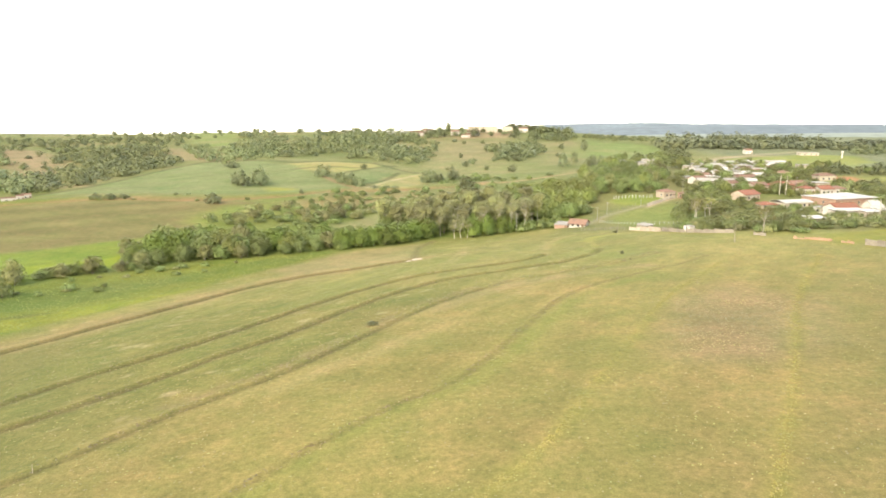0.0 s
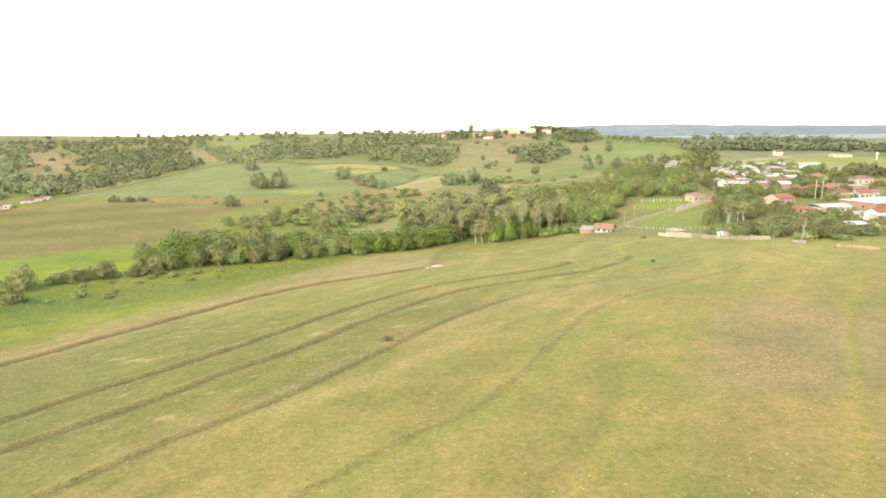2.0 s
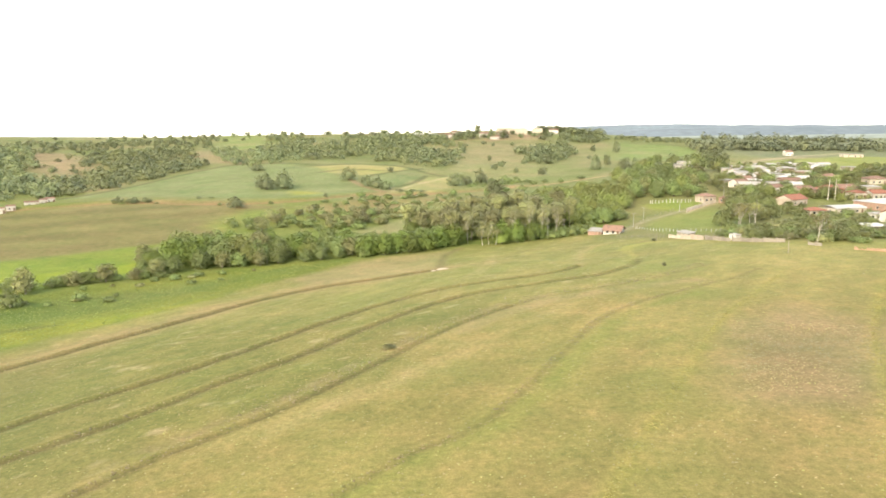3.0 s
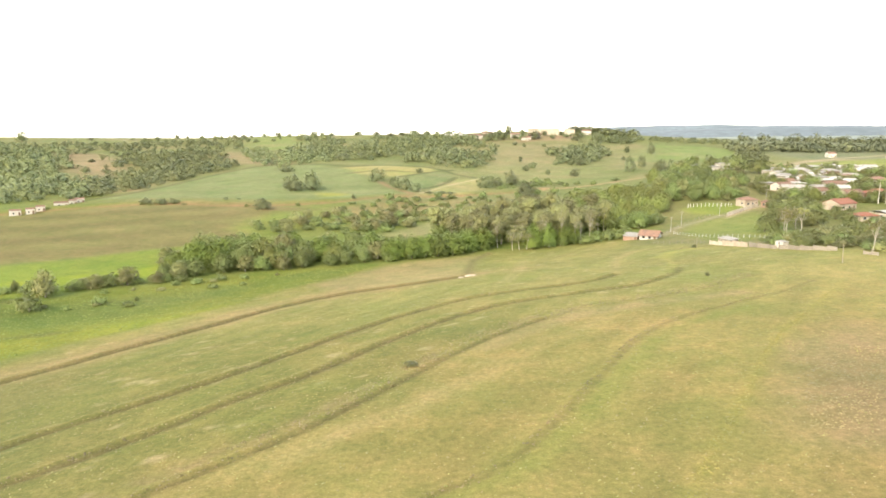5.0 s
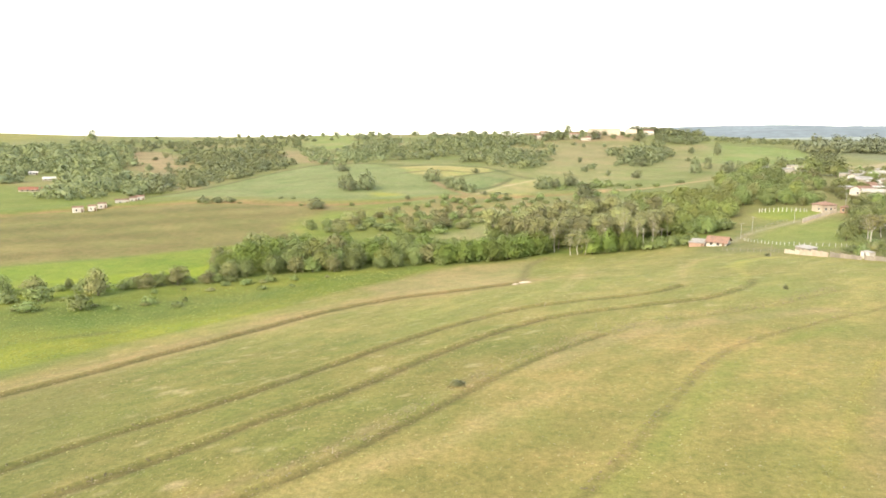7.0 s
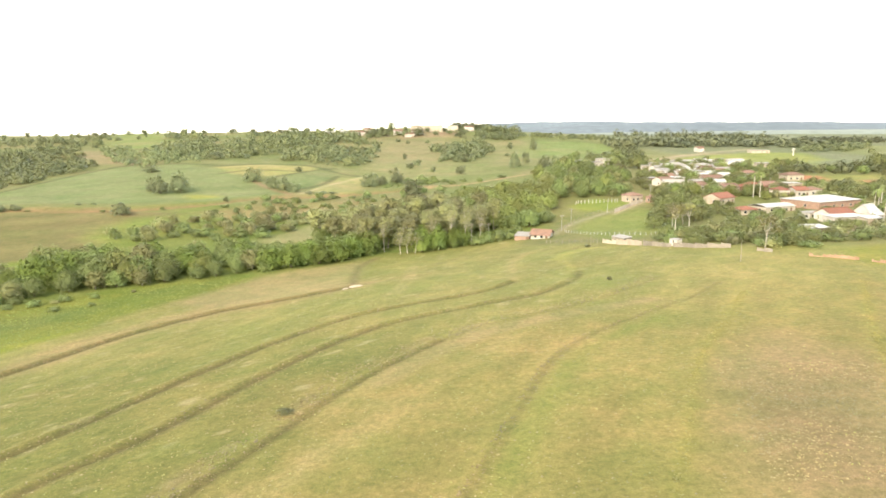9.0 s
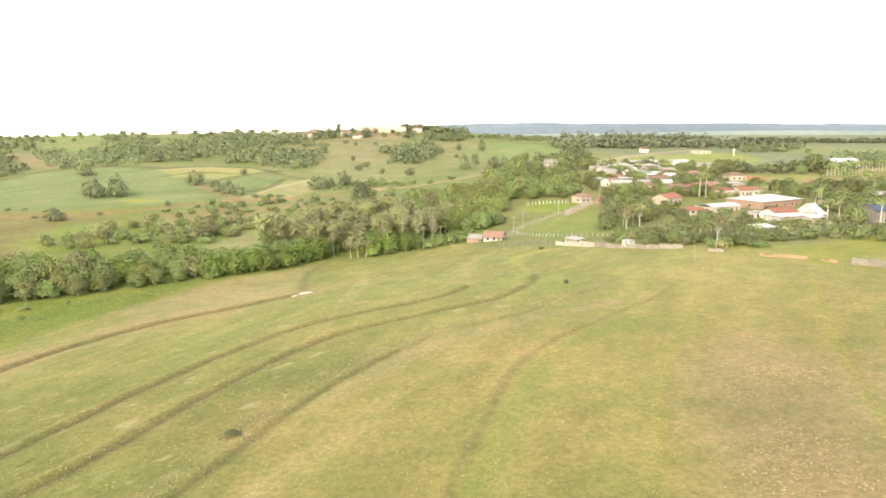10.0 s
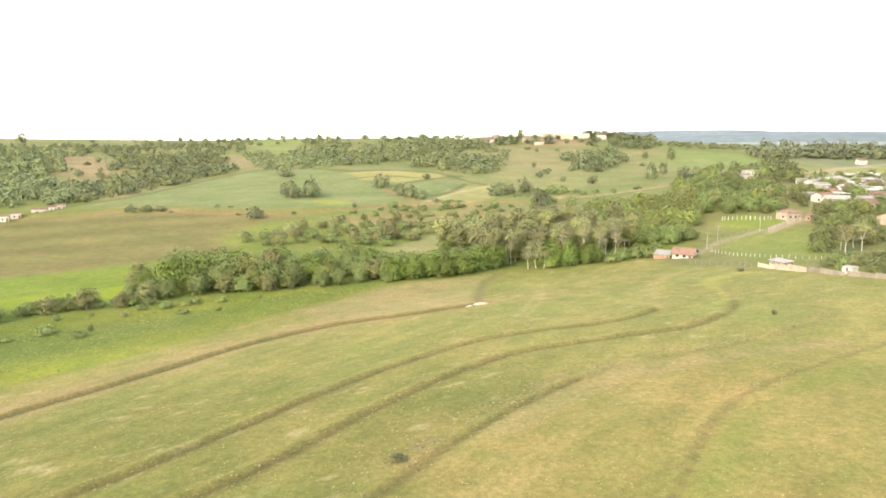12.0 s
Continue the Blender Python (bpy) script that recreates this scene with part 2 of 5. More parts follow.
def line_distance(x, y, line, reach):
    """Distance to a polyline and the side of it (positive to its left), infinite beyond reach."""
    d, side = np.full(x.shape, 1e9), np.zeros(x.shape)
    near = np.flatnonzero((x > line[:, 0].min() - reach) & (x < line[:, 0].max() + reach) & (y > line[:, 1].min() - reach) & (y < line[:, 1].max() + reach))
    if not len(near):
        return d, side
    px, py = x[near], y[near]
    bd, bs = np.full(len(near), 1e9), np.zeros(len(near))
    for (ax, ay), (bx, by) in zip(line[:-1], line[1:]):
        ex, ey = bx - ax, by - ay
        t = np.clip(((px - ax) * ex + (py - ay) * ey) / (ex * ex + ey * ey + 1e-9), 0, 1)
        dd = np.hypot(px - ax - t * ex, py - ay - t * ey)
        s = np.sign(ex * (py - ay) - ey * (px - ax))
        bs = np.where(dd < bd, s, bs)
        bd = np.minimum(bd, dd)
    d[near], side[near] = bd, bs
    return d, side


def inside(x, y, poly):
    hit = np.zeros(np.shape(x), bool)
    for (ax, ay), (bx, by) in zip(poly, [*poly[1:], poly[0]]):
        if ay != by:
            hit ^= ((ay > y) != (by > y)) & (x < (bx - ax) * (y - ay) / (by - ay) + ax)
    return hit


def area_mask(x, y, poly, soft, wobble):
    """1 inside a plan polygon, 0 outside, with a soft and uneven edge."""
    loop = np.array([*poly, poly[0]], float)
    reach = soft + wobble + 2
    d, _ = line_distance(x, y, loop, reach)
    ins = inside(x, y, poly)
    sd = np.where(ins, np.minimum(d, 1e3), -np.minimum(d, 1e3)) + wobble * 2 * (fbm(x, y, 9 * wobble + 3) - 0.5)
    return np.clip(sd / soft * 0.5 + 0.5, 0, 1)


def relief(x, y):
    """Clods, hollows and swells on top of the lie of the land."""
    near = sig((420 - np.hypot(x, y - 100)) / 40)
    return near * (0.16 * (fbm(x, y, 4.0) - 0.5) + 0.5 * (fbm(x, y, 19) - 0.5)) + (1 - near) * 2.0 * (fbm(x, y, 60) - 0.5)


def gz(x, y):
    x, y = np.array([float(x)]), np.array([float(y)])
    return float((land(x, y) + relief(x, y))[0])


# terrace banks that follow the slope: line, height of the bank, width, strength of its soil and painted shade colour
BANKS = [
    ([(-113, 148), (-102, 166), (-95, 180), (-86, 195), (-75, 219), (-55, 242), (-37, 249), (-20, 256)], 0.55, 1.3, 1.3),
    ([(-82, 98), (-72, 116), (-60, 132), (-51, 146), (-37, 173), (-26, 190), (-14, 204), (0, 211), (15, 215), (26, 226)], 0.40, 1.0, 0.9),
    ([(-74, 88), (-60, 103), (-51, 116), (-43, 130), (-36, 140), (-24, 165), (-12, 184), (0, 194), (14, 200), (30, 206), (41, 220), (45, 232)], 0.38, 1.0, 0.82),
    ([(-60, 66), (-53, 77), (-47, 86), (-42, 94), (-35, 103), (-27.5, 114), (-22, 125), (-16, 137), (-10, 149), (-3, 160), (5, 171)], 0.26, 0.75, 0.7),
    ([(5, 171), (14, 179.5), (28, 186), (44, 196), (60, 212)], 0.12, 0.8, 0.3),
    ([(-30, 58), (-20, 75), (-8, 92), (0, 100), (8, 117), (14, 132), (21, 149), (30, 163), (43, 174), (59, 187), (70, 199)], 0.12, 0.5, 0.45),
    ([(-4, 50), (4, 65), (13, 79), (23, 101), (31, 117), (38, 133), (46, 149), (57, 166), (70, 187)], 0.05, 0.7, 0.12),
    ([(26, 50), (37, 72), (45, 88), (57, 114), (67, 136), (80, 160), (97, 189)], 0.05, 0.7, 0.18),
]
BANKS = [(curve_through(p), h, w, s) for p, h, w, s in BANKS]


def banks_height(x, y):
    """The low ridge of each terrace bank and the ditch beside it."""
    z = np.zeros(np.shape(x))
    for line, high, wide, _ in BANKS:
        dd, s = line_distance(x, y, line, 9)
        off = np.where(dd < 1e6, dd * s, 1e6)
        z += high * (0.65 + 0.7 * fbm(x, y, 6)) * (np.exp(-((off - 1.1 * wide) / (0.9 * wide)) ** 2) - 0.7 * np.exp(-((off + 0.5 * wide) / (0.8 * wide)) ** 2))
    return z


# land cover, from wide to small: plan outline, base colour, edge softness, unevenness of the edge
STRAW, TAN, GREEN = (0.231, 0.194, 0.070), (0.268, 0.200, 0.098), (0.148, 0.150, 0.045)
LUSH, LIME, CROP = (0.158, 0.180, 0.037), (0.170, 0.215, 0.038), (0.182, 0.208, 0.088)
AREAS = [
    ([(300, 640), (4900, 640), (4900, 4900), (-4900, 4900), (-4900, 1250), (250, 1250), (230, 900)], (0.178, 0.192, 0.108), 40, 20),
    ([(44, 318), (72, 292), (100, 252), (140, 230), (330, 300), (360, 640), (130, 640), (60, 420), (48, 350)], (0.192, 0.188, 0.076), 4, 4),
    ([(-900, 900), (-500, 560), (-300, 450), (-120, 440), (20, 400), (130, 520), (260, 780), (250, 1300), (-900, 1300)], (0.165, 0.185, 0.068), 30, 14),
    ([(-700, 60), (-150, 90), (-118, 190), (-100, 230), (-80, 264), (-54, 302), (-16, 332), (60, 352), (60, 420), (-130, 470), (-420, 520), (-900, 700)], (0.150, 0.180, 0.048), 6, 3),
    ([(-200, 120), (-134, 168), (-124, 182), (-118, 194), (-106, 214), (-99, 231), (-89, 247), (-79, 264), (-66, 279), (-54, 303), (-72, 304), (-95, 290), (-122, 270), (-146, 252), (-160, 234), (-200, 200)], LUSH, 3, 3),
    ([(-330, 375), (-273, 420), (-212, 454), (-154, 444), (-123, 436), (-130, 400), (-139, 356), (-156, 331), (-194, 302), (-240, 268), (-330, 215), (-520, 260)], (0.172, 0.154, 0.060), 3, 2),
    ([(-260, 250), (-192, 299), (-151, 338), (-141, 352), (-125, 335), (-132, 290), (-143, 270), (-165, 243), (-200, 205), (-300, 180), (-330, 215)], LIME, 3, 2),
    ([(-200, 252), (-181, 267), (-157, 285), (-138, 309), (-133, 290), (-144, 276), (-168, 258)], (0.215, 0.262, 0.034), 2, 1.5),
    ([(-152, 374), (-148, 424), (-122, 436), (-100, 430), (-112, 385), (-124, 352)], (0.178, 0.205, 0.052), 6, 6),
    ([(-290, 459), (-277, 505), (-274, 580), (-267, 643), (-250, 690), (-208, 679), (-156, 627), (-117, 568), (-78, 497), (-111, 474), (-176, 464), (-265, 465)], CROP, 5, 4),
    ([(-144, 503), (-126, 497), (-120, 486), (-136, 483)], (0.245, 0.248, 0.060), 5, 4),
    ([(-160, 640), (-122, 662), (-85, 650), (-78, 625), (-103, 588), (-140, 600)], (0.290, 0.265, 0.105), 4, 3),
    ([(-110, 585), (-80, 620), (-58, 600), (-66, 545), (-80, 520)], (0.168, 0.200, 0.084), 4, 3),
    ([(-72, 494), (-66, 544), (-58, 590), (-34, 588), (-32, 526), (-45, 490)], (0.270, 0.265, 0.105), 4, 3),
    ([(-123, 440), (-88, 470), (-30, 482), (-20, 440), (-60, 415), (-95, 410)], (0.235, 0.200, 0.085), 6, 6),
    ([(-75, 368), (-48, 402), (-30, 395), (-39, 372), (-60, 358)], (0.255, 0.240, 0.115), 4, 4),
    ([(-42, 671), (-25, 830), (0, 915), (40, 934), (60, 850), (48, 790), (60, 676), (30, 572), (-20, 570)], (0.192, 0.212, 0.082), 10, 6),
    ([(95, 720), (105, 800), (159, 960), (244, 930), (225, 760), (160, 690)], (0.175, 0.220, 0.070), 10, 6),
    ([(-620, 879), (-529, 850), (-434, 745), (-375, 633), (-400, 610), (-460, 690), (-560, 780)], (0.255, 0.205, 0.115), 12, 12),
    ([(-400, 860), (-370, 813), (-279, 713), (-240, 690), (-246, 725), (-297, 790), (-340, 850)], (0.248, 0.202, 0.112), 10, 10),
    ([(-459, 1180), (-385, 1180), (-287, 878), (-355, 870)], (0.180, 0.225, 0.070), 5, 2),
    ([(69, 341), (87, 371), (112, 386), (118, 352), (104, 318), (86, 302), (73, 310)], (0.178, 0.205, 0.060), 3, 4),
    ([(81, 410), (98, 421), (114, 403), (94, 382), (84, 392)], (0.205, 0.235, 0.055), 3, 2),
    ([(120, 345), (150, 352), (190, 395), (185, 425), (150, 405)], (0.172, 0.186, 0.064), 4, 4),
    ([(262, 640), (341, 652), (420, 740), (444, 836), (401, 855), (300, 776), (240, 700)], (0.235, 0.255, 0.072), 8, 6),
    ([(225, 690), (300, 776), (345, 800), (345, 815), (290, 795), (220, 710)], (0.300, 0.250, 0.140), 5, 4),
    ([(300, 560), (345, 585), (380, 650), (350, 640), (310, 600)], (0.225, 0.245, 0.070), 8, 6),
    ([(500, 827), (624, 842), (725, 972), (608, 1001), (520, 900)], (0.205, 0.215, 0.092), 14, 10),
    ([(-30, 700), (20, 690), (60, 800), (60, 900), (20, 960), (-60, 960), (-40, 820)], (0.225, 0.205, 0.100), 45, 25),
    ([(215, 448), (275, 450), (335, 530), (294, 520), (257, 520)], (0.235, 0.232, 0.072), 6, 5),
    ([(238, 480), (257, 519), (279, 519), (264, 481)], (0.370, 0.175, 0.090), 4, 3),
    ([(282, 466), (286, 484), (323, 499), (302, 466)], (0.370, 0.190, 0.095), 4, 3),
    ([(138, 262), (170, 262), (184, 300), (176, 322), (150, 300), (132, 280)], (0.300, 0.240, 0.150), 4, 4),
    ([(110, 205), (165, 225), (175, 262), (140, 240), (118, 232)], (0.225, 0.225, 0.050), 3, 3),
    ([(10, 20), (20, 70), (45, 110), (75, 140), (120, 170), (180, 150), (180, 0), (20, 0)], (0.198, 0.167, 0.065), 30, 12),
    ([(-130, 40), (-120, 110), (-96, 140), (-70, 100), (-45, 60), (-40, 20)], (0.158, 0.152, 0.056), 25, 10),
    ([(38, 104), (40, 124), (46, 146), (60, 154), (66, 132), (60, 112), (48, 102)], (0.246, 0.198, 0.094), 6, 7),
    ([(-58, 301), (-76, 264), (-60, 247), (-37, 252), (-20, 258), (-19, 318), (-32, 314)], (0.268, 0.226, 0.104), 4, 3),
]
AREAS += [
    ([(-14, 962), (48, 980), (66, 1040), (0, 1036)], (0.270, 0.185, 0.120), 10, 10),
    ([(-176, 214), (-150, 228), (-118, 248), (-98, 266), (-106, 246), (-136, 216), (-160, 204)], (0.130, 0.162, 0.042), 5, 7),
    ([(-96, 284), (-76, 296), (-62, 304), (-68, 290), (-88, 272)], (0.145, 0.180, 0.042), 4, 5),
    ([(-150, 172), (-147, 190), (-129, 201), (-107, 217), (-92, 238), (-98, 226), (-116, 196), (-126, 176), (-140, 150)], (0.190, 0.215, 0.034), 2.5, 4),
    ([(-190, 196), (-166, 206), (-140, 213), (-122, 222), (-118, 228), (-150, 224), (-185, 212)], (0.118, 0.150, 0.036), 5, 7),
    ([(-145, 195), (-134, 203), (-126, 205), (-132, 199)], (0.105, 0.122, 0.036), 2, 2),
    ([(44, 140), (56, 142), (68, 137), (62, 122), (50, 106), (36, 108), (40, 122)], (0.226, 0.182, 0.088), 8, 7),
]
FAR_TRACK = [(-330, 380), (-290, 412), (-233, 443), (-174, 442), (-129, 458), (-92, 488), (-50, 494), (0, 520)]
# paths and pale lines: plan line, half width, colour
PATHS = [
    ([(-4, 50), (4, 65), (13, 79), (23, 101), (31, 117), (38, 133), (46, 149), (57, 166), (70, 187)], 0.5, (0.300, 0.275, 0.080)),
    ([(26, 50), (37, 72), (45, 88), (57, 114), (67, 136), (80, 160), (97, 189)], 0.55, (0.285, 0.268, 0.072)),
    ([(-28, 57), (-17.5, 75), (-5.5, 92), (3, 100), (11, 117), (17, 131), (24, 147), (33, 160), (46, 171)], 1.5, (0.225, 0.225, 0.066)),
    ([(-18, 257), (-20, 285), (-20, 308), (-15, 325)], 1.3, (0.185, 0.148, 0.072)),
    ([(44, 232), (46, 246), (47, 262)], 1.0, (0.300, 0.285, 0.080)),
    ([(46, 262), (52, 276), (62, 284)], 2.6, (0.310, 0.300, 0.085)),
    ([(27, 226), (29, 246), (33, 270), (41, 290), (50, 300)], 0.8, (0.320, 0.268, 0.115)),
    ([(-4, 230), (0, 262), (1, 294)], 0.12, (0.400, 0.320, 0.160)),
    ([(-6, 231), (-2, 262), (-1, 293)], 0.12, (0.400, 0.320, 0.160)),
    ([(-5, 150), (6, 166), (18, 176), (34, 182), (50, 188)], 2.8, (0.290, 0.235, 0.108)),
    (FAR_TRACK, 2.2, (0.290, 0.180, 0.100)),
    ([(0, 522), (38, 540), (62, 551), (105, 578), (130, 600)], 2.4, (0.400, 0.280, 0.165)),
    ([(60, 342), (73, 364), (91, 378), (119, 402), (150, 440)], 1.8, (0.310, 0.275, 0.185)),
    ([(97, 376), (110, 392), (119, 402)], 1.5, (0.420, 0.350, 0.250)),
    ([(-117, 568), (-98, 530), (-78, 497)], 2.0, (0.270, 0.185, 0.110)),
    ([(-290, 462), (-277, 506), (-274, 580), (-267, 645), (-250, 690), (-208, 682), (-160, 645)], 2.6, (0.105, 0.112, 0.045)),
    ([(-160, 645), (-122, 664), (-85, 652), (-60, 612), (-34, 590)], 2.4, (0.100, 0.105, 0.045)),
    ([(-104, 588), (-80, 622), (-66, 640)], 2.4, (0.100, 0.105, 0.045)),
    ([(-80, 520), (-66, 545), (-58, 592)], 2.4, (0.100, 0.105, 0.045)),
    ([(-150, 600), (-128, 622), (-92, 618)], 2.2, (0.105, 0.110, 0.048)),
    ([(-72, 500), (-62, 540), (-48, 575), (-36, 600)], 1.6, (0.420, 0.370, 0.210)),
    ([(-152, 636), (-122, 650), (-90, 642)], 1.6, (0.380, 0.340, 0.170)),
    ([(105, 250), (130, 262), (150, 292)], 2.4, (0.330, 0.270, 0.170)),
    ([(140, 440), (200, 560), (240, 721)], 3.0, (0.400, 0.300, 0.190)),
    ([(236, 712), (295, 786), (354, 848), (411, 894)], 5.0, (0.360, 0.300, 0.190)),
]


def build_ground():
    grow = lambda a, b, s: a + (b - a) * np.linspace(0, 1, s) ** 2.2
    xs = np.concatenate([(-grow(950, 4950, 30))[::-1], np.arange(-945, -320, 11.0), np.arange(-320, -140, 3.0), np.arange(-140, 130, 1.3),
                         np.arange(130, 300, 3.0), np.arange(300, 900, 11.0), grow(900, 4950, 30)])
    ys = np.concatenate([(-grow(-15, 900, 16))[::-1][:-1], np.arange(15, 55, 2.5), np.arange(55, 312, 1.25), np.arange(312, 530, 3.5),
                         np.arange(530, 700, 3.5), np.arange(700, 1250, 7.5), grow(1250, 4950, 36)])
    gx, gy = np.meshgrid(xs, ys)
    x, y = gx.ravel(), gy.ravel()
    z = land(x, y) + relief(x, y) + banks_height(x, y)
    # colour of the cover: the near field first, greener towards the stream, then the outlined areas
    f = fbm(x, y, 28)[:, None]
    edge = np.interp(y, (60, 94, 124, 149, 171, 186, 212, 300), (-64, -42, -21, -9, 4, 27, 60, 110))
    west = sig((edge - 3 - x + 9 * (f[:, 0] - 0.5)) / 2.5)[:, None]
    north = sig((y - 196 + 30 * (f[:, 0] - 0.5)) / 10)[:, None]
    fresh = np.clip(0.10 + 0.62 * west + 0.22 * north + 0.65 * (f - 0.42) + 0.55 * (fbm(x, y, 8)[:, None] - 0.5), 0, 1)
    cov = np.array(STRAW) * (1 - fresh) + np.array(GREEN) * fresh
    light = 0.62 * sig((y - 184 + 24 * (f[:, 0] - 0.5)) / 9)[:, None] * np.clip(0.4 + 1.2 * fbm(x, y, 13)[:, None], 0, 1)
    cov = cov * (1 - light) + np.array((0.236, 0.224, 0.076)) * light
    streak = fbm(x * 0.35 + y * 0.15, y * 0.5 - x * 0.9, 5)[:, None]
    cov *= 0.82 + 0.36 * streak
    # brown stubble above the fourth bank and pale dead grass below it
    dd, s = line_distance(x, y, BANKS[3][0], 26)
    off = np.where(dd < 1e6, dd * s, 1e6)
    fine = fbm(x, y, 2.2)[:, None]
    m = (np.exp(-((off - 2.6) / 2.2) ** 2) * sig((y - 84) / 6))[:, None] * np.clip(2.6 * (fine - 0.34), 0, 1) * 0.75
    cov = cov * (1 - m) + np.array((0.205, 0.158, 0.082)) * m
    m = (np.exp(-((off + 8) / 5.5) ** 2) * sig((y - 92) / 10))[:, None] * np.clip(2.4 * (streak - 0.36), 0, 1) * 0.7
    cov = cov * (1 - m) + np.array((0.285, 0.232, 0.110)) * m
    # scattered pale dead tufts in the green strips
    m = west * np.clip(9 * (fbm(x + 40, y, 2.6)[:, None] - 0.71), 0, 0.8)
    cov = cov * (1 - m) + np.array((0.300, 0.262, 0.135)) * m
    d, side = line_distance(x, y, BANKS[0][0], 22)
    margin = (sig((11 - d) / 2.5) * (side > 0) + sig((5.5 - d) / 2) * (side <= 0))[:, None]
    cov = cov * (1 - 0.85 * margin) + np.array(TAN) * (0.9 + 0.2 * streak) * 0.85 * margin
    for poly, colour, soft, wob in AREAS:
        m = area_mask(x, y, poly, soft, wob)[:, None]
        cov = cov * (1 - m) + np.array(colour) * (0.76 + 0.32 * fbm(x, y, 17)[:, None]) * m
    # worn and fresh patches on the hillside pastures
    hill = area_mask(x, y, AREAS[2][0], 30, 14) * np.clip(2.2 * (0.6 * fbm(x, y, 75) + 0.4 * fbm(x, y, 24) - 0.43), 0, 0.85)
    hill = (hill * (1 - area_mask(x, y, AREAS[9][0], 5, 4)))[:, None]
    cov = cov * (1 - hill) + np.array((0.245, 0.205, 0.108)) * hill
    # ploughing rows on the brown crop land
    rows = 0.5 + 0.5 * np.sin((y * 0.86 - x * 0.5) / 5.5)
    brown = area_mask(x, y, AREAS[5][0], 3, 2) * (0.55 + 0.45 * fbm(x, y, 40))
    cov *= (1 + 0.22 * (rows - 0.5) * brown)[:, None]
    for line, half, colour in PATHS:
        dd, _ = line_distance(x, y, curve_through(line, 6), half + 6)
        m = (sig((half - dd + 1.5 * (fbm(x, y, 6) - 0.5)) / 0.5))[:, None] * (0.6 + 0.35 * fbm(x, y, 8)[:, None])
        cov = cov * (1 - m) + 0.86 * np.array(colour) * m
    # the terrace banks: a ridge with a ditch above it, dark soil, weeds and painted shade in the ditch, straw on the
    # ridge
    for line, high, wide, soil in BANKS:
        dd, s = line_distance(x, y, line, 9)
        ragged = (0.42 + 0.75 * fbm(x, y, 5) + 0.75 * (fbm(x, y, 1.8) - 0.3)) * (0.72 + 0.28 * sig((192 - y) / 14) if soil < 1 else 1.15)
        off = np.where(dd < 1e6, dd * s, 1e6)
        m = (np.exp(-((off + 0.7 * wide) / (1.1 * wide)) ** 2) * soil * np.clip(ragged, 0, 1.1))[:, None]
        m = np.clip(m * 1.45, 0, 1)
        cov = cov * (1 - 0.85 * m) + np.array((0.105, 0.088, 0.036)) * 0.85 * m
        m = (np.exp(-((off - 2.0 * wide) / (1.1 * wide)) ** 2) * 0.35 * (0.4 + soil) * ragged)[:, None]
        cov = cov * (1 - m) + np.array(STRAW) * 1.1 * m
    # the cut bank along the far track
    dd, s = line_distance(x, y, curve_through(FAR_TRACK, 6), 60)
    off = np.where(dd < 1e6, dd * s, -1e6)
    z += 1.6 * sig((off - 2.8) / 0.8) * np.exp(-(np.clip(off, 0, 1e4) / 30) ** 2) * (dd < 1e6)
    w, h = len(xs), len(ys)
    k = np.arange(w * h).reshape(h, w)
    quads = np.stack([k[:-1, :-1], k[:-1, 1:], k[1:, 1:], k[1:, :-1]], -1).reshape(-1, 4)
    me = mesh_from("ground", np.column_stack([x, y, z]), quads, M_GROUND, smooth=True)
    att = me.attributes.new("cover", "FLOAT_COLOR", "POINT")
    att.data.foreach_set("color", np.column_stack([cov, np.ones(len(cov))]).astype(np.float32).ravel())
    return tagged(new("ground", me), "rolling farmland of straw-coloured grass, crops and pasture", "ground", kind="structure")


def mesh_from(name, verts, faces, material, smooth=False, normals=None):
    """A mesh from arrays of corners and of faces with equal numbers of corners."""
    me = bpy.data.meshes.new(name)
    verts, faces = np.asarray(verts, np.float32), np.asarray(faces, np.int32)
    n = faces.shape[1]
    me.vertices.add(len(verts))
    me.vertices.foreach_set("co", verts.ravel())
    me.loops.add(faces.size)
    me.loops.foreach_set("vertex_index", faces.ravel())
    me.polygons.add(len(faces))
    me.polygons.foreach_set("loop_start", np.arange(len(faces), dtype=np.int32) * n)
    me.polygons.foreach_set("use_smooth", np.full(len(faces), smooth or normals is not None))
    me.materials.append(material)
    me.update(calc_edges=True)
    me.validate()
    if normals is not None and len(normals) == len(me.vertices):
        me.normals_split_custom_set_from_vertices(normals)
    return me


ground = build_ground()


# ---------------------------------------------------------------- builders
def part(name, bm, material, parent, label="", smooth=False):
    """Links a bmesh as one mesh object under a thing or a part."""
    me = bpy.data.meshes.new(name)
    bmesh.ops.recalc_face_normals(bm, faces=bm.faces)
    for fc in bm.faces:
        fc.smooth = smooth
    bm.to_mesh(me)
    bm.free()
    me.materials.append(material)
    ob = new(name, me)
    ob.parent = parent
    return tagged(ob, label)


def box(bm, x0, y0, z0, x1, y1, z1):
    v = [bm.verts.new(p) for p in ((x0, y0, z0), (x1, y0, z0), (x1, y1, z0), (x0, y1, z0), (x0, y0, z1), (x1, y0, z1), (x1, y1, z1), (x0, y1, z1))]
    for f in ((0, 3, 2, 1), (4, 5, 6, 7), (0, 1, 5, 4), (1, 2, 6, 5), (2, 3, 7, 6), (3, 0, 4, 7)):
        bm.faces.new([v[i] for i in f])
    return v


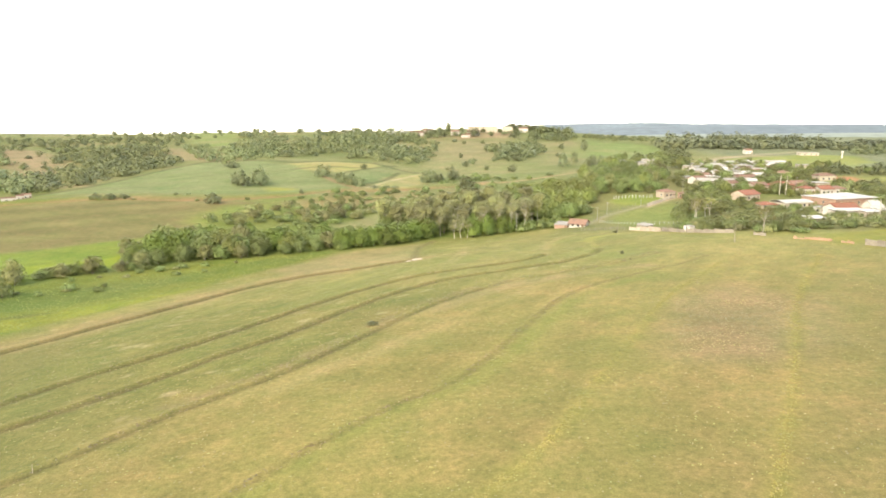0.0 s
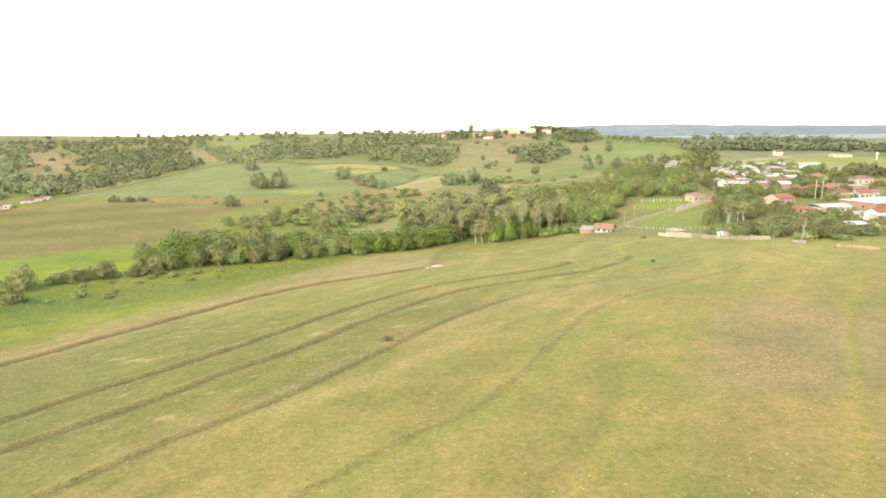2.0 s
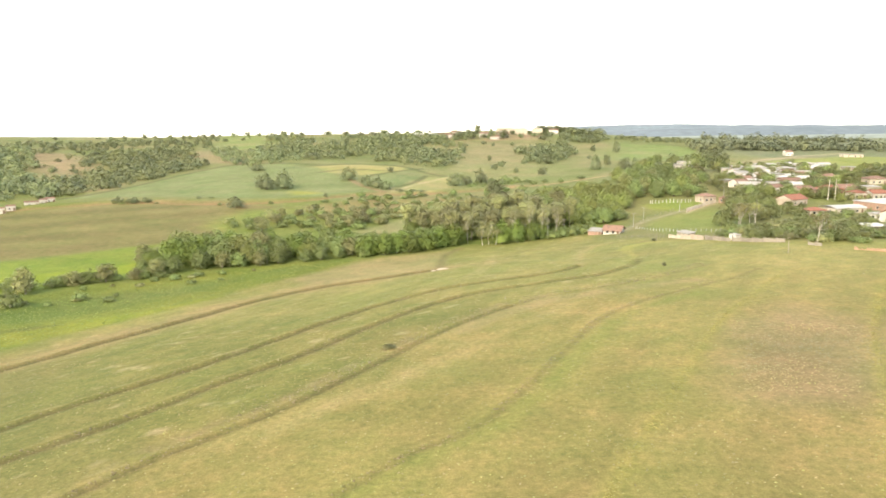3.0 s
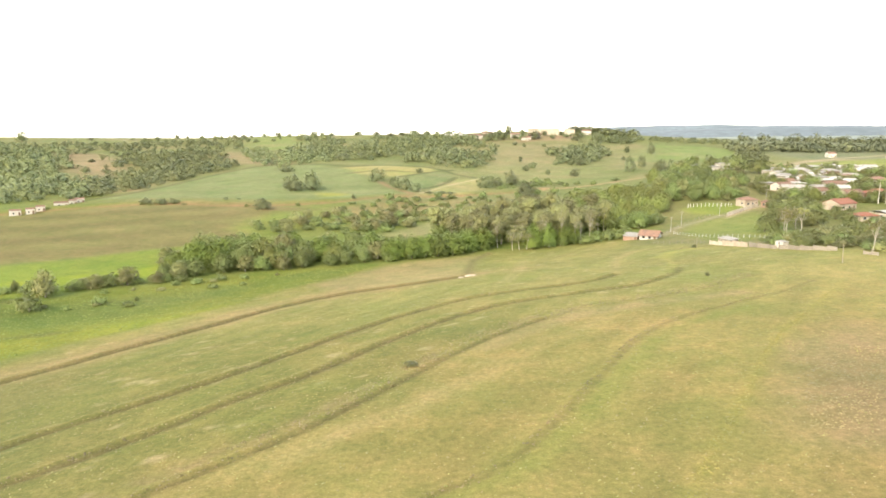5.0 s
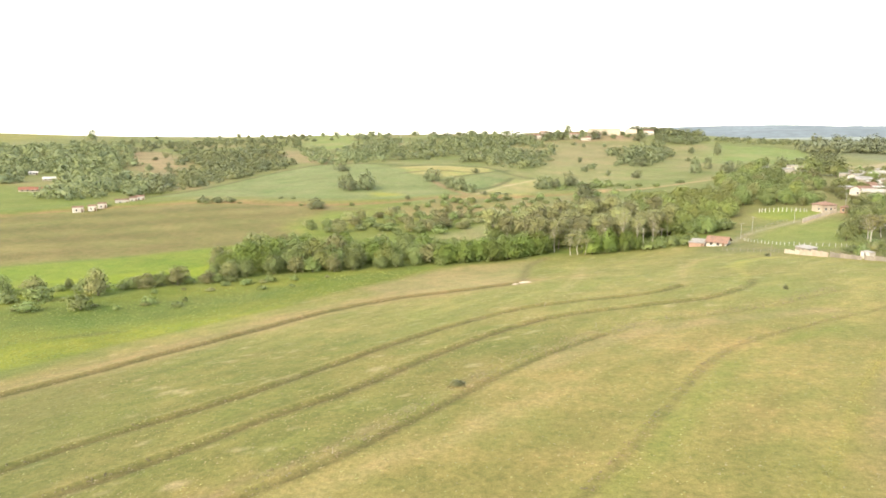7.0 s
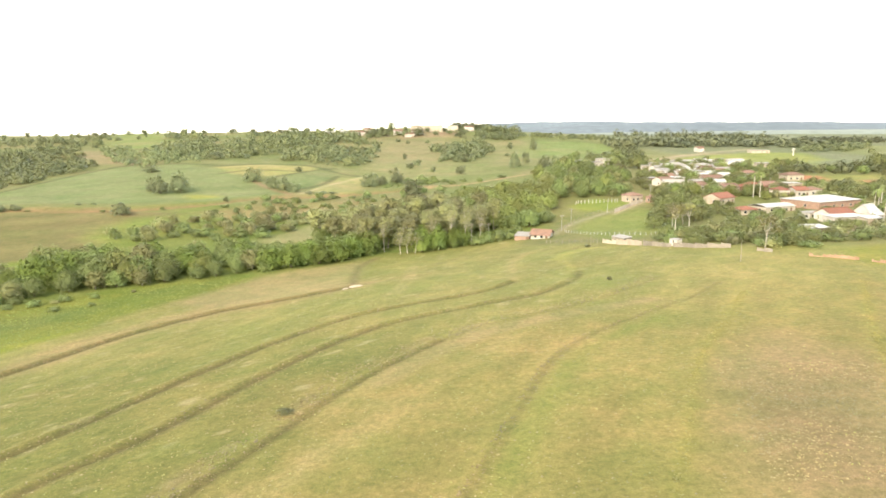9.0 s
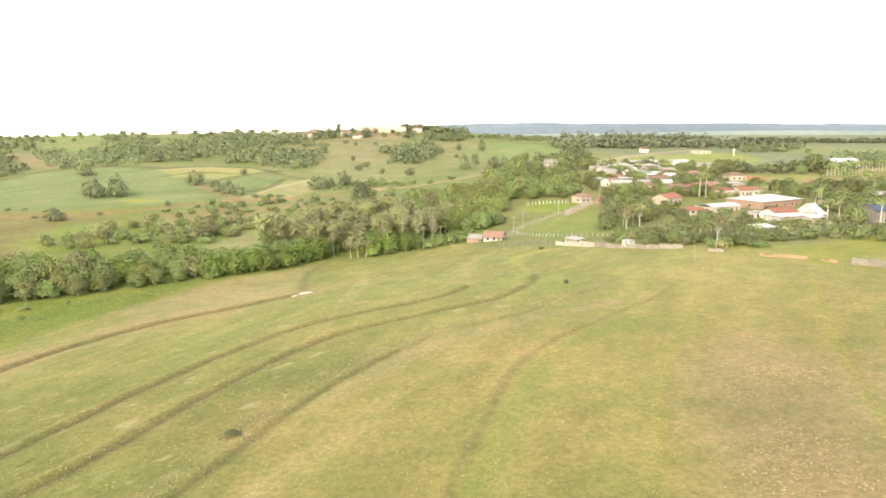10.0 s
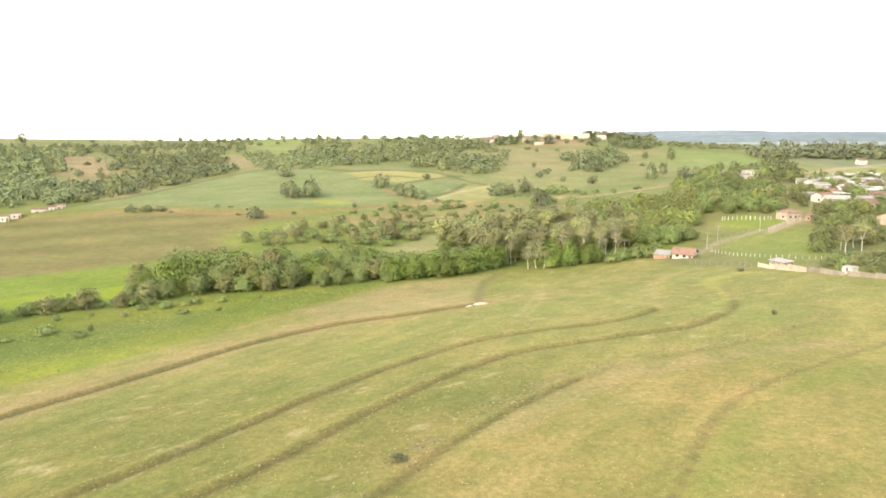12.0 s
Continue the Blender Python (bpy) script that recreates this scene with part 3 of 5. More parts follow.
def prism(bm, bottom, top):
    """A solid between two loops of equally many corners."""
    a, b = [bm.verts.new(p) for p in bottom], [bm.verts.new(p) for p in top]
    n = len(a)
    bm.faces.new(a[::-1]), bm.faces.new(b)
    for i in range(n):
        bm.faces.new((a[i], a[(i + 1) % n], b[(i + 1) % n], b[i]))


def tube(verts, quads, points, radii, sides=6):
    """Adds a tapering round limb along points to lists of corners and faces."""
    base = len(verts)
    pts = [Vector(p) for p in points]
    for i, p in enumerate(pts):
        way = (pts[min(i + 1, len(pts) - 1)] - pts[max(i - 1, 0)]).normalized()
        a = way.orthogonal().normalized()
        b = way.cross(a)
        for k in range(sides):
            t = 2 * math.pi * k / sides
            verts.append(p + (a * math.cos(t) + b * math.sin(t)) * radii[i])
    for i in range(len(pts) - 1):
        for k in range(sides):
            j = (k + 1) % sides
            quads.append((base + i * sides + k, base + i * sides + j, base + (i + 1) * sides + j, base + (i + 1) * sides + k))


CORES = {}


def core_ball(level):
    """A coarse ball, for the shaded inside of a crown."""
    if level not in CORES:
        bm = bmesh.new()
        bmesh.ops.create_icosphere(bm, subdivisions=level, radius=1.0)
        bm.verts.index_update()
        CORES[level] = (np.array([q.co.normalized() for q in bm.verts]), np.array([[q.index for q in fc.verts] for fc in bm.faces]))
        bm.free()
    return CORES[level]


def leaf_sprays(rng, p, out, soft, size):
    """Three-cornered leaf sprays at places p, facing roughly out, shaded by the soft direction of the crown."""
    m = len(p)
    nrm = out + rng.normal(size=(m, 3)) * 0.45 + (0, 0, 0.2)
    nrm /= np.linalg.norm(nrm, axis=1)[:, None] + 1e-9
    a = np.cross(nrm, rng.normal(size=(m, 3)))
    a /= np.linalg.norm(a, axis=1)[:, None] + 1e-9
    b = np.cross(nrm, a)
    s = size * rng.uniform(0.55, 1.4, (m, 1))
    v = np.stack([p + a * s * 1.15, p - a * s * 0.6 + b * s * 0.75, p - a * s * 0.6 - b * s * 0.75], 1).reshape(-1, 3)
    soft = soft + rng.normal(size=(m, 3)) * 0.13
    soft /= np.linalg.norm(soft, axis=1)[:, None] + 1e-9
    return v, np.repeat(soft, 3, 0)


def dome_crown(rng, mid, radii, clumps, leaves, size, level=2):
    """A crown: small clumps of leaf sprays over an uneven dome with a shaded core. Gives corners, faces, shading directions and the clumps."""
    mid, radii = np.asarray(mid, float), np.asarray(radii, float)
    bumps = rng.normal(size=(6, 3)) + (0, 0, 0.5)
    bumps /= np.linalg.norm(bumps, axis=1)[:, None]
    swell = rng.uniform(0.20, 0.50, 6)

    def reach(d):
        return 0.62 + np.max(swell * np.clip(d @ bumps.T, 0, 1) ** 5, axis=1)

    k = np.arange(clumps)
    up = np.clip(1 - 1.75 * (k + 0.5) / clumps + rng.normal(0, 0.08, clumps), -0.8, 1)
    turn = 2.39996 * k + rng.uniform(-0.35, 0.35, clumps)
    flat = np.sqrt(1 - up ** 2)
    way = np.column_stack([flat * np.cos(turn), flat * np.sin(turn), up])
    spots = mid + way * radii * (reach(way) * rng.uniform(0.62, 1.0, clumps))[:, None]
    big = radii.mean() * rng.uniform(0.20, 0.46, clumps) * (30 / clumps) ** 0.35
    share = rng.choice(clumps, leaves, p=big ** 2 / np.sum(big ** 2))
    d = rng.normal(size=(leaves, 3)) + 0.35 * way[share]
    d[:, 2] += 0.2
    d /= np.linalg.norm(d, axis=1)[:, None]
    p = spots[share] + d * (big[share] * rng.uniform(0.4, 1.3, leaves))[:, None] * (1, 1, 0.8)
    v, n = leaf_sprays(rng, p, d, 0.30 * d + 0.30 * way[share] + (0, 0, 0.48), size * 0.64)
    bv, bf = core_ball(level)
    core = mid + bv * radii * (0.56 * reach(bv) * rng.uniform(0.8, 1.1, len(bv)))[:, None]
    f = np.vstack([np.arange(leaves * 3).reshape(-1, 3), leaves * 3 + bf])
    return np.vstack([v, core]), f, np.vstack([n, 0.5 * bv + (0, 0, 0.4)]), spots


def make_tree(kind, seed):
    """One tree: an Empty at its foot over trunk (with limbs) and crown. Its height is about one unit times the given metres."""
    rng = np.random.default_rng(seed)
    spec = TREES[kind]
    h, w = spec["height"], spec["width"]
    root = new(spec["name"])
    tv, tq = [], []
    lean = rng.normal(0, 0.03, 2) * h
    fork = h * spec["fork"]
    foot, top = Vector((0, 0, -0.4)), Vector((lean[0], lean[1], fork))
    centres, radii = [], []
    if spec.get("airy"):
        for i in range(spec["lobes"]):
            ang = 2.4 * i + rng.uniform(-0.5, 0.5)
            lift = rng.uniform(0, 1) ** spec["lift"]
            reach = w / 2 * rng.uniform(0.35, 0.78) * (1.0 - spec["taper"] * lift)
            if i == 0:
                reach, lift = 0.1 * w, 1.0
            r = w * rng.uniform(0.14, 0.31) * spec["lobe"]
            z = h * spec["skirt"] + (h * 0.97 - r * spec["flat"] - h * spec["skirt"]) * lift
            centres.append((lean[0] + reach * math.cos(ang), lean[1] + reach * math.sin(ang), max(z, r * spec["flat"] * 0.75)))
            radii.append((r, r, r * spec["flat"]))
        cv, cf, cn = airy_leaves(rng, centres, radii, spec["leaves"], spec["leaf"])
    else:
        middle = h * (spec["skirt"] + 0.34 * (1 - spec["skirt"]))
        cv, cf, cn, spots = dome_crown(rng, (lean[0], lean[1], middle), (w * 0.49, w * 0.49, (h - middle) * 0.98), spec["clumps"], spec["leaves"], spec["leaf"])
        centres = [tuple(q) for q in spots[::max(1, len(spots) // 8)]]
        radii = [(0.1 * w,) * 3] * len(centres)
    thick = spec["trunk"]
    mid = foot.lerp(top, 0.5) + Vector((rng.normal(0, 0.02) * h, rng.normal(0, 0.02) * h, 0))
    tube(tv, tq, (foot, mid, top), (thick * 1.25, thick * 0.9, thick * 0.7), 7)
    for c, r in zip(centres, radii):
        end = Vector(c)
        bend = top.lerp(end, 0.5) + Vector((0, 0, -0.06 * h if end.z > top.z else 0.04 * h))
        start = foot.lerp(top, rng.uniform(0.75, 1.0))
        tube(tv, tq, (start, bend, end), (thick * 0.5, thick * 0.33, thick * 0.12), 5)
        if spec.get("twigs"):
            for _ in range(spec["twigs"]):
                tip = end + Vector(rng.normal(0, 0.75, 3).tolist()) * r[0] * 1.1 + Vector((0, 0, r[0] * 0.5))
                tube(tv, tq, (bend.lerp(end, rng.uniform(0.2, 1.0)), tip), (thick * 0.22, thick * 0.05), 4)
    trunk = new("trunk", mesh_from("trunk", [tuple(v) for v in tv], tq, spec["bark"], True))
    trunk.parent = root
    crown = new("crown", mesh_from("crown", cv, cf, spec["foliage"], False, cn))
    crown.parent = root
    return tagged(root, spec["label"], spec["category"], spec["group"])


def airy_leaves(rng, centres, radii, count, size):
    """A thin crown: leaf sprays all through the lobes, with sky between them."""
    vs, ns = [], []
    mid = np.mean(np.asarray(centres, float), 0) - (0, 0, 1.0)
    for c, r in zip(centres, radii):
        m = int(count * 2.1)
        d = rng.normal(size=(m, 3))
        d /= np.linalg.norm(d, axis=1)[:, None]
        p = np.asarray(c) + d * np.asarray(r) * 1.2 * rng.uniform(0.1, 1.0, (m, 1)) ** 0.6
        wide = p - mid
        wide /= np.linalg.norm(wide, axis=1)[:, None] + 1e-9
        v, n = leaf_sprays(rng, p, d + rng.normal(size=(m, 3)) * 0.5, 0.4 * d + 0.6 * wide + (0, 0, 0.3), size * 0.72)
        vs.append(v)
        ns.append(n)
    v = np.vstack(vs)
    return v, np.arange(len(v)).reshape(-1, 3), np.vstack(ns)


TREES = {
    "mango": dict(name="mango_tree", height=9.5, width=10.5, fork=0.25, clumps=46, skirt=0.06, trunk=0.32, leaves=3400,
                  leaf=0.40, bark=M_BARK, foliage=M_LEAF_BRIGHT, label="dense round broadleaf tree with fresh green crown reaching low", category="tree", group="trees along the stream"),
    "native": dict(name="broadleaf_tree", height=10.5, width=10.0, fork=0.38, clumps=36, skirt=0.06, trunk=0.26, leaves=2700,
                   leaf=0.42, bark=M_BARK, foliage=M_LEAF, label="dark green broadleaf tree with an uneven lobed crown", category="tree", group="woodland trees"),
    "scrubby": dict(name="grey_tree", height=9.0, width=8.5, fork=0.4, clumps=30, skirt=0.08, trunk=0.22, leaves=2000,
                    leaf=0.42, bark=M_GREYBARK, foliage=M_LEAF_OLIVE, label="greyish olive tree with an open uneven crown", category="tree", group="woodland trees"),
    "garden": dict(name="garden_tree", height=7.5, width=8.5, fork=0.35, clumps=26, skirt=0.11, trunk=0.2, leaves=1300,
                   leaf=0.44, bark=M_BARK, foliage=M_LEAF_GARDEN, label="garden tree among the village houses", category="tree", group="village trees"),
    "fresh": dict(name="thicket_tree", height=9.0, width=10.0, fork=0.35, clumps=30, skirt=0.10, trunk=0.24, leaves=2000,
                  leaf=0.45, bark=M_BARK, foliage=M_LEAF_LIME, label="spreading tree with bright yellow-green leaves in a thicket", category="tree", group="thicket trees"),
    "eucalypt": dict(name="eucalyptus_tree", height=18.0, width=9.5, fork=0.52, lobes=15, lift=0.75, taper=0.3, lobe=0.95, flat=0.9, skirt=0.34, trunk=0.20, leaves=105,
                     leaf=0.40, bark=M_GREYBARK, foliage=M_LEAF_GROVE, airy=True, twigs=2, label="tall slender eucalyptus with pale trunk and thin olive crown", category="tree", group="eucalyptus grove"),
    "bare": dict(name="bare_tree", height=10.0, width=7.5, fork=0.42, lobes=9, lift=0.6, taper=0.2, lobe=0.7, flat=0.8, skirt=0.36, trunk=0.15, leaves=75,
                 leaf=0.26, bark=M_PALEBARK, foliage=M_LEAF_YELLOW, airy=True, twigs=5, label="half-bare tree with whitish branches and few yellowish leaves", category="tree", group="half-bare trees"),
    "shrub": dict(name="shrub", height=3.4, width=5.0, fork=0.2, clumps=16, skirt=0.05, trunk=0.09, leaves=520,
                  leaf=0.34, bark=M_BARK, foliage=M_LEAF, label="low bushy dark green shrub", category="shrub", group="scattered shrubs"),
    "lone": dict(name="pasture_tree", height=8.0, width=10.0, fork=0.3, clumps=22, skirt=0.04, trunk=0.25, leaves=760,
                 leaf=0.62, bark=M_BARK, foliage=M_LEAF_FAR, label="single rounded green tree on the open hillside pasture", category="tree", group="hillside trees"),
    "ridge": dict(name="ridge_tree", height=10.0, width=10.0, fork=0.42, clumps=18, skirt=0.10, trunk=0.28, leaves=560,
                  leaf=0.78, bark=M_BARK, foliage=M_LEAF_FAR, label="dark tree standing against the sky on the ridge", category="tree", group="ridge trees"),
}
TREES["gum"] = dict(TREES["eucalypt"], bark=M_PALEBARK, trunk=0.20, twigs=4, leaves=36, label="tall pale-trunked eucalyptus with thin leaves in the grove")
TREES["brush"] = dict(TREES["shrub"], name="brushwood", foliage=M_LEAF_GROVE, label="low brown-olive brushwood")
TREES["weed_bush"] = dict(TREES["shrub"], foliage=M_LEAF_DARK, label="low dark bush in the field")
MADE = {}


def plant(kind, x, y, height, width=None, label="", sink=0.0):
    """Places a tree of that kind, one of four shapes, at a plan place with a true height and crown width."""
    seed = random.randrange(4 if kind not in ("bare",) else 3)
    spec = TREES[kind]
    sz = height / spec["height"]
    sx = (width / spec["width"]) if width else sz * random.uniform(0.9, 1.1)
    m = Matrix.LocRotScale((x, y, gz(x, y) - sink), Euler((0, 0, random.uniform(0, 6.28))), (sx, sx, sz))
    key = (kind, seed)
    if key not in MADE:
        MADE[key] = make_tree(kind, 100 + 17 * seed + 5 * len(kind))
        ob = MADE[key]
        ob.matrix_basis = m
    else:
        src = MADE[key]
        keep = src.matrix_basis.copy()
        src.matrix_basis = Matrix.Identity(4)
        ob = copy_thing(src, m)
        src.matrix_basis = keep
    if label:
        tagged(ob, label)
    return ob


BUILT = [(51, 338, 12)]


def free_of(x, y, gap=0.0):
    return all(math.hypot(x - a, y - b) > r + gap for a, b, r in BUILT)


def scatter(poly, count, spacing, seed, avoid=True):
    """Places in a plan polygon, at least spacing apart."""
    rng = random.Random(seed)
    xs, ys = [p[0] for p in poly], [p[1] for p in poly]
    out, tries = [], 0
    while len(out) < count and tries < count * 40:
        tries += 1
        x, y = rng.uniform(min(xs), max(xs)), rng.uniform(min(ys), max(ys))
        if inside(np.array([x]), np.array([y]), poly)[0] and all((x - a) ** 2 + (y - b) ** 2 > spacing ** 2 for a, b in out) and (not avoid or free_of(x, y, 2)):
            out.append((x, y))
    return out


# ---------------------------------------------------------------- buildings
def opening(parent, kind, x, y, z, w, h, facing):
    """A window or door set in a wall: a proud frame with its pane or leaf behind it. facing: degrees about z, 0 looks to -y."""
    m = Matrix.Translation((x, y, z)) @ Matrix.Rotation(radians(facing), 4, "Z")
    t = 0.09
    bm = bmesh.new()
    for b in ((-w / 2 - t, -0.05, -t, -w / 2, 0.06, h + t), (w / 2, -0.05, -t, w / 2 + t, 0.06, h + t), (-w / 2, -0.05, h, w / 2, 0.06, h + t), (-w / 2, -0.07, -t, w / 2, 0.06, 0)):
        box(bm, *b)
    bm.transform(m)
    fr = part(kind, bm, M_POST if kind == "window" else M_WOOD, parent)
    bm = bmesh.new()
    box(bm, -w / 2, -0.012, 0, w / 2, 0.02, h)
    bm.transform(m)
    part("pane" if kind == "window" else "leaf", bm, M_GLASS if kind == "window" else M_DOOR, fr)


def house(name, x, y, turn, w, d, h, roof, wall, cover, label, category="house", rise=None, eave=0.5, windows=2, door=True, group="village houses", sides=True):
    """A small house: walls, roof with eaves and thickness, windows and a door. w along its front, which looks to -y before the turn."""
    BUILT.append((x, y, max(w, d) * 0.62))
    corners = [Matrix.Rotation(radians(turn), 2) @ Vector((a * w / 2, b * d / 2)) for a in (-1, 1) for b in (-1, 1)]
    low = min(gz(x + c.x, y + c.y) for c in corners)
    root = new(name)
    root.matrix_basis = pose(x, y, low, 0, 0, turn)
    top = max(gz(x + c.x, y + c.y) for c in corners) - low
    h += top * 0.6
    rise = rise if rise is not None else d * 0.22
    a, b = w / 2, d / 2
    bm = bmesh.new()
    if roof == "gable":
        prism(bm, [(-a, -b, -0.5), (-a, b, -0.5), (-a, b, h), (-a, 0, h + rise), (-a, -b, h)], [(a, -b, -0.5), (a, b, -0.5), (a, b, h), (a, 0, h + rise), (a, -b, h)])
    else:
        box(bm, -a, -b, -0.5, a, b, h)
    part("wall", bm, wall, root)
    bm = bmesh.new()
    e, t = eave, 0.14
    if roof == "gable":
        k = rise / b
        for s in (-1, 1):
            prism(bm, [(-a - e, s * (b + e), h - k * e + 0.02), (a + e, s * (b + e), h - k * e + 0.02), (a + e, 0, h + rise + 0.02), (-a - e, 0, h + rise + 0.02)],
                  [(-a - e, s * (b + e), h - k * e + t), (a + e, s * (b + e), h - k * e + t), (a + e, 0, h + rise + t), (-a - e, 0, h + rise + t)])
        box(bm, -a - e, -0.16, h + rise + t - 0.05, a + e, 0.16, h + rise + t + 0.10)
    elif roof == "hip":
        r = max(0.2, a - b)
        lower = [(-a - e, -b - e, h), (a + e, -b - e, h), (a + e, b + e, h), (-a - e, b + e, h)]
        v = [bm.verts.new(p) for p in lower] + [bm.verts.new((p[0], p[1], h + t)) for p in lower] + [bm.verts.new((-r, 0, h + rise + t)), bm.verts.new((r, 0, h + rise + t))]
        for f in ((3, 2, 1, 0), (0, 1, 5, 4), (1, 2, 6, 5), (2, 3, 7, 6), (3, 0, 4, 7), (4, 5, 9, 8), (5, 6, 9), (6, 7, 8, 9), (7, 4, 8)):
            bm.faces.new([v[i] for i in f])
    elif roof == "vault":
        n = 8
        arc = [(-b - e + (2 * b + 2 * e) * i / n, h + rise * math.sin(math.pi * i / n)) for i in range(n + 1)]
        loop = [(q, z + 0.03) for q, z in arc] + [(q, z + t) for q, z in reversed(arc)]
        prism(bm, [(-a - e, q, z) for q, z in loop], [(a + e, q, z) for q, z in loop])
    else:
        s = rise
        prism(bm, [(-a - e, -b - e, h + 0.03), (a + e, -b - e, h + 0.03), (a + e, b + e, h + s + 0.03), (-a - e, b + e, h + s + 0.03)],
              [(-a - e, -b - e, h + t), (a + e, -b - e, h + t), (a + e, b + e, h + s + t), (-a - e, b + e, h + s + t)])
        if s > 0.3:
            box(bm, -a, b - 0.15, h - 0.02, a, b, h + s)
    part("roof", bm, cover, root)
    for i in range(windows):
        wx = -a + w * (i + 0.7) / (windows + (0.9 if door else 0.4))
        opening(root, "window", wx, -b, 1.0, min(1.3, w / 7), 1.0, 0)
    if door:
        opening(root, "door", a - w * 0.14, -b, 0.05, 0.9, 2.1, 0)
    if sides:
        for s in (-1, 1):
            opening(root, "window", s * a, -b * 0.3, 1.0, 1.1, 1.0, 90 * s)
    return tagged(root, label, category, group)


# the small farmhouse at the field's edge, with a lean-to of sheet metal
house("farmhouse", 54.8, 338.5, -22, 7.6, 8.0, 1.7, "gable", M_WHITE, M_OLDTILE, "white farmhouse with faded orange clay tile roof at the field edge", rise=1.7, eave=0.7, group="farmhouse by the field")
house("shed", 47.4, 341.2, -22, 6.2, 6.5, 1.5, "shed", M_BRICKW, M_GREYROOF, "lean-to shed with grey sheet roof beside the farmhouse", "shed", 0.9, 0.3, 0, True, "farmhouse by the field", False)

# sports hall and the buildings round it
house("sports_hall", 193, 370, 25, 30, 20, 3.2, "hip", M_BRICKW, M_SHEET, "large sports hall with white sheet roof and brick walls", "hall", 1.9, 0.6, 4, True, "village halls")
house("low_hall", 163, 357, 22, 18, 10, 2.3, "vault", M_CREAM, M_SHEET, "low hall with curved white sheet roof", "hall", 1.0, 0.3, 3, True, "village halls")
house("house", 147, 350, 15, 9, 7, 2.2, "hip", M_CREAM, M_TILE, "low cream house with orange tile roof beside the curved hall", rise=1.2)
house("house", 152, 388, 35, 13, 9, 3.0, "gable", M_PINK, M_TILE, "salmon house with a broad red tile roof", rise=2.0)
house("house", 172, 424, 20, 10, 8, 3.2, "gable", M_PINK, M_OLDTILE, "house with weathered brown tile roof among trees", rise=1.7)
house("house", 186, 425, 12, 13, 9, 3.2, "hip", M_BRICKW, M_TILE, "brick house with dark red hipped roof", rise=2.2)
house("house", 194, 410, 12, 7, 7, 3.2, "hip", M_WHITE, M_TILE, "white house with small red hipped roof", rise=1.6)
house("house", 204, 410, 12, 8, 7, 3.2, "gable", M_WHITE, M_TILE, "white house with red gable roof", rise=1.5)
house("house", 163, 309, 18, 12, 8, 3.0, "gable", M_WHITE, M_TILE, "white house with bright orange tile roof below the hall", rise=1.8)
house("house", 159.5, 297, 12, 14, 6, 2.6, "flat", M_WHITE, M_SHEET, "long white house with a pale flat roof below the hall", rise=0.3)
house("house", 173, 301, 18, 6, 5, 2.4, "gable", M_WHITE, M_SHEET, "small white house with white sheet roof", rise=1.0)
house("house", 177, 311, 30, 7, 6, 3.0, "gable", M_WHITE, M_SHEET, "tall white outbuilding with steep pale gable", rise=2.4)
house("house", 161, 321, 20, 7, 4, 2.6, "flat", M_WHITE, M_GREYROOF, "white flat-roofed store beside the hall", "house", 0.1)
house("open_shed", 133, 270, 10, 7, 5, 2.1, "shed", M_BLOCK, M_SHEET, "open shed with pale sheet roof in the scrub", "shed", 0.5, 0.3, 0, False, "village sheds", False)
house("open_shed", 165, 290, 8, 7, 5, 2.1, "shed", M_CREAM, M_SHEET, "shed with pale sheet roof beside the yard", "shed", 0.5, 0.3, 0, True, "village sheds", False)
house("barn", 184, 281, 5, 12, 9, 4.6, "gable", M_BLOCK, M_DARKROOF, "barn with a dark blue sheet roof", "barn", 1.6, 0.5, 1, True, "village sheds")
house("barn", 262, 382, 10, 16, 8, 3.0, "gable", M_BLOCK, M_GREYROOF, "long grey-roofed barn among trees", "barn", 1.2, 0.5, 2, True, "village sheds")
house("open_shed", 216, 352, 10, 8, 5, 2.2, "shed", M_WHITE, M_SHEET, "white shed with bright sheet roof among palms", "shed", 0.4, 0.3, 0, True, "village sheds", False)
house("house", 114, 406, 25, 8, 7, 3.0, "hip", M_PINK, M_OLDTILE, "house with old tile roof behind a pale garden wall", rise=1.4)
house("gatehouse", 121, 398, 25, 3.5, 3, 2.6, "hip", M_BRICKW, M_OLDTILE, "small brick gatehouse at the end of the lane", "house", 0.9, 0.4, 0)
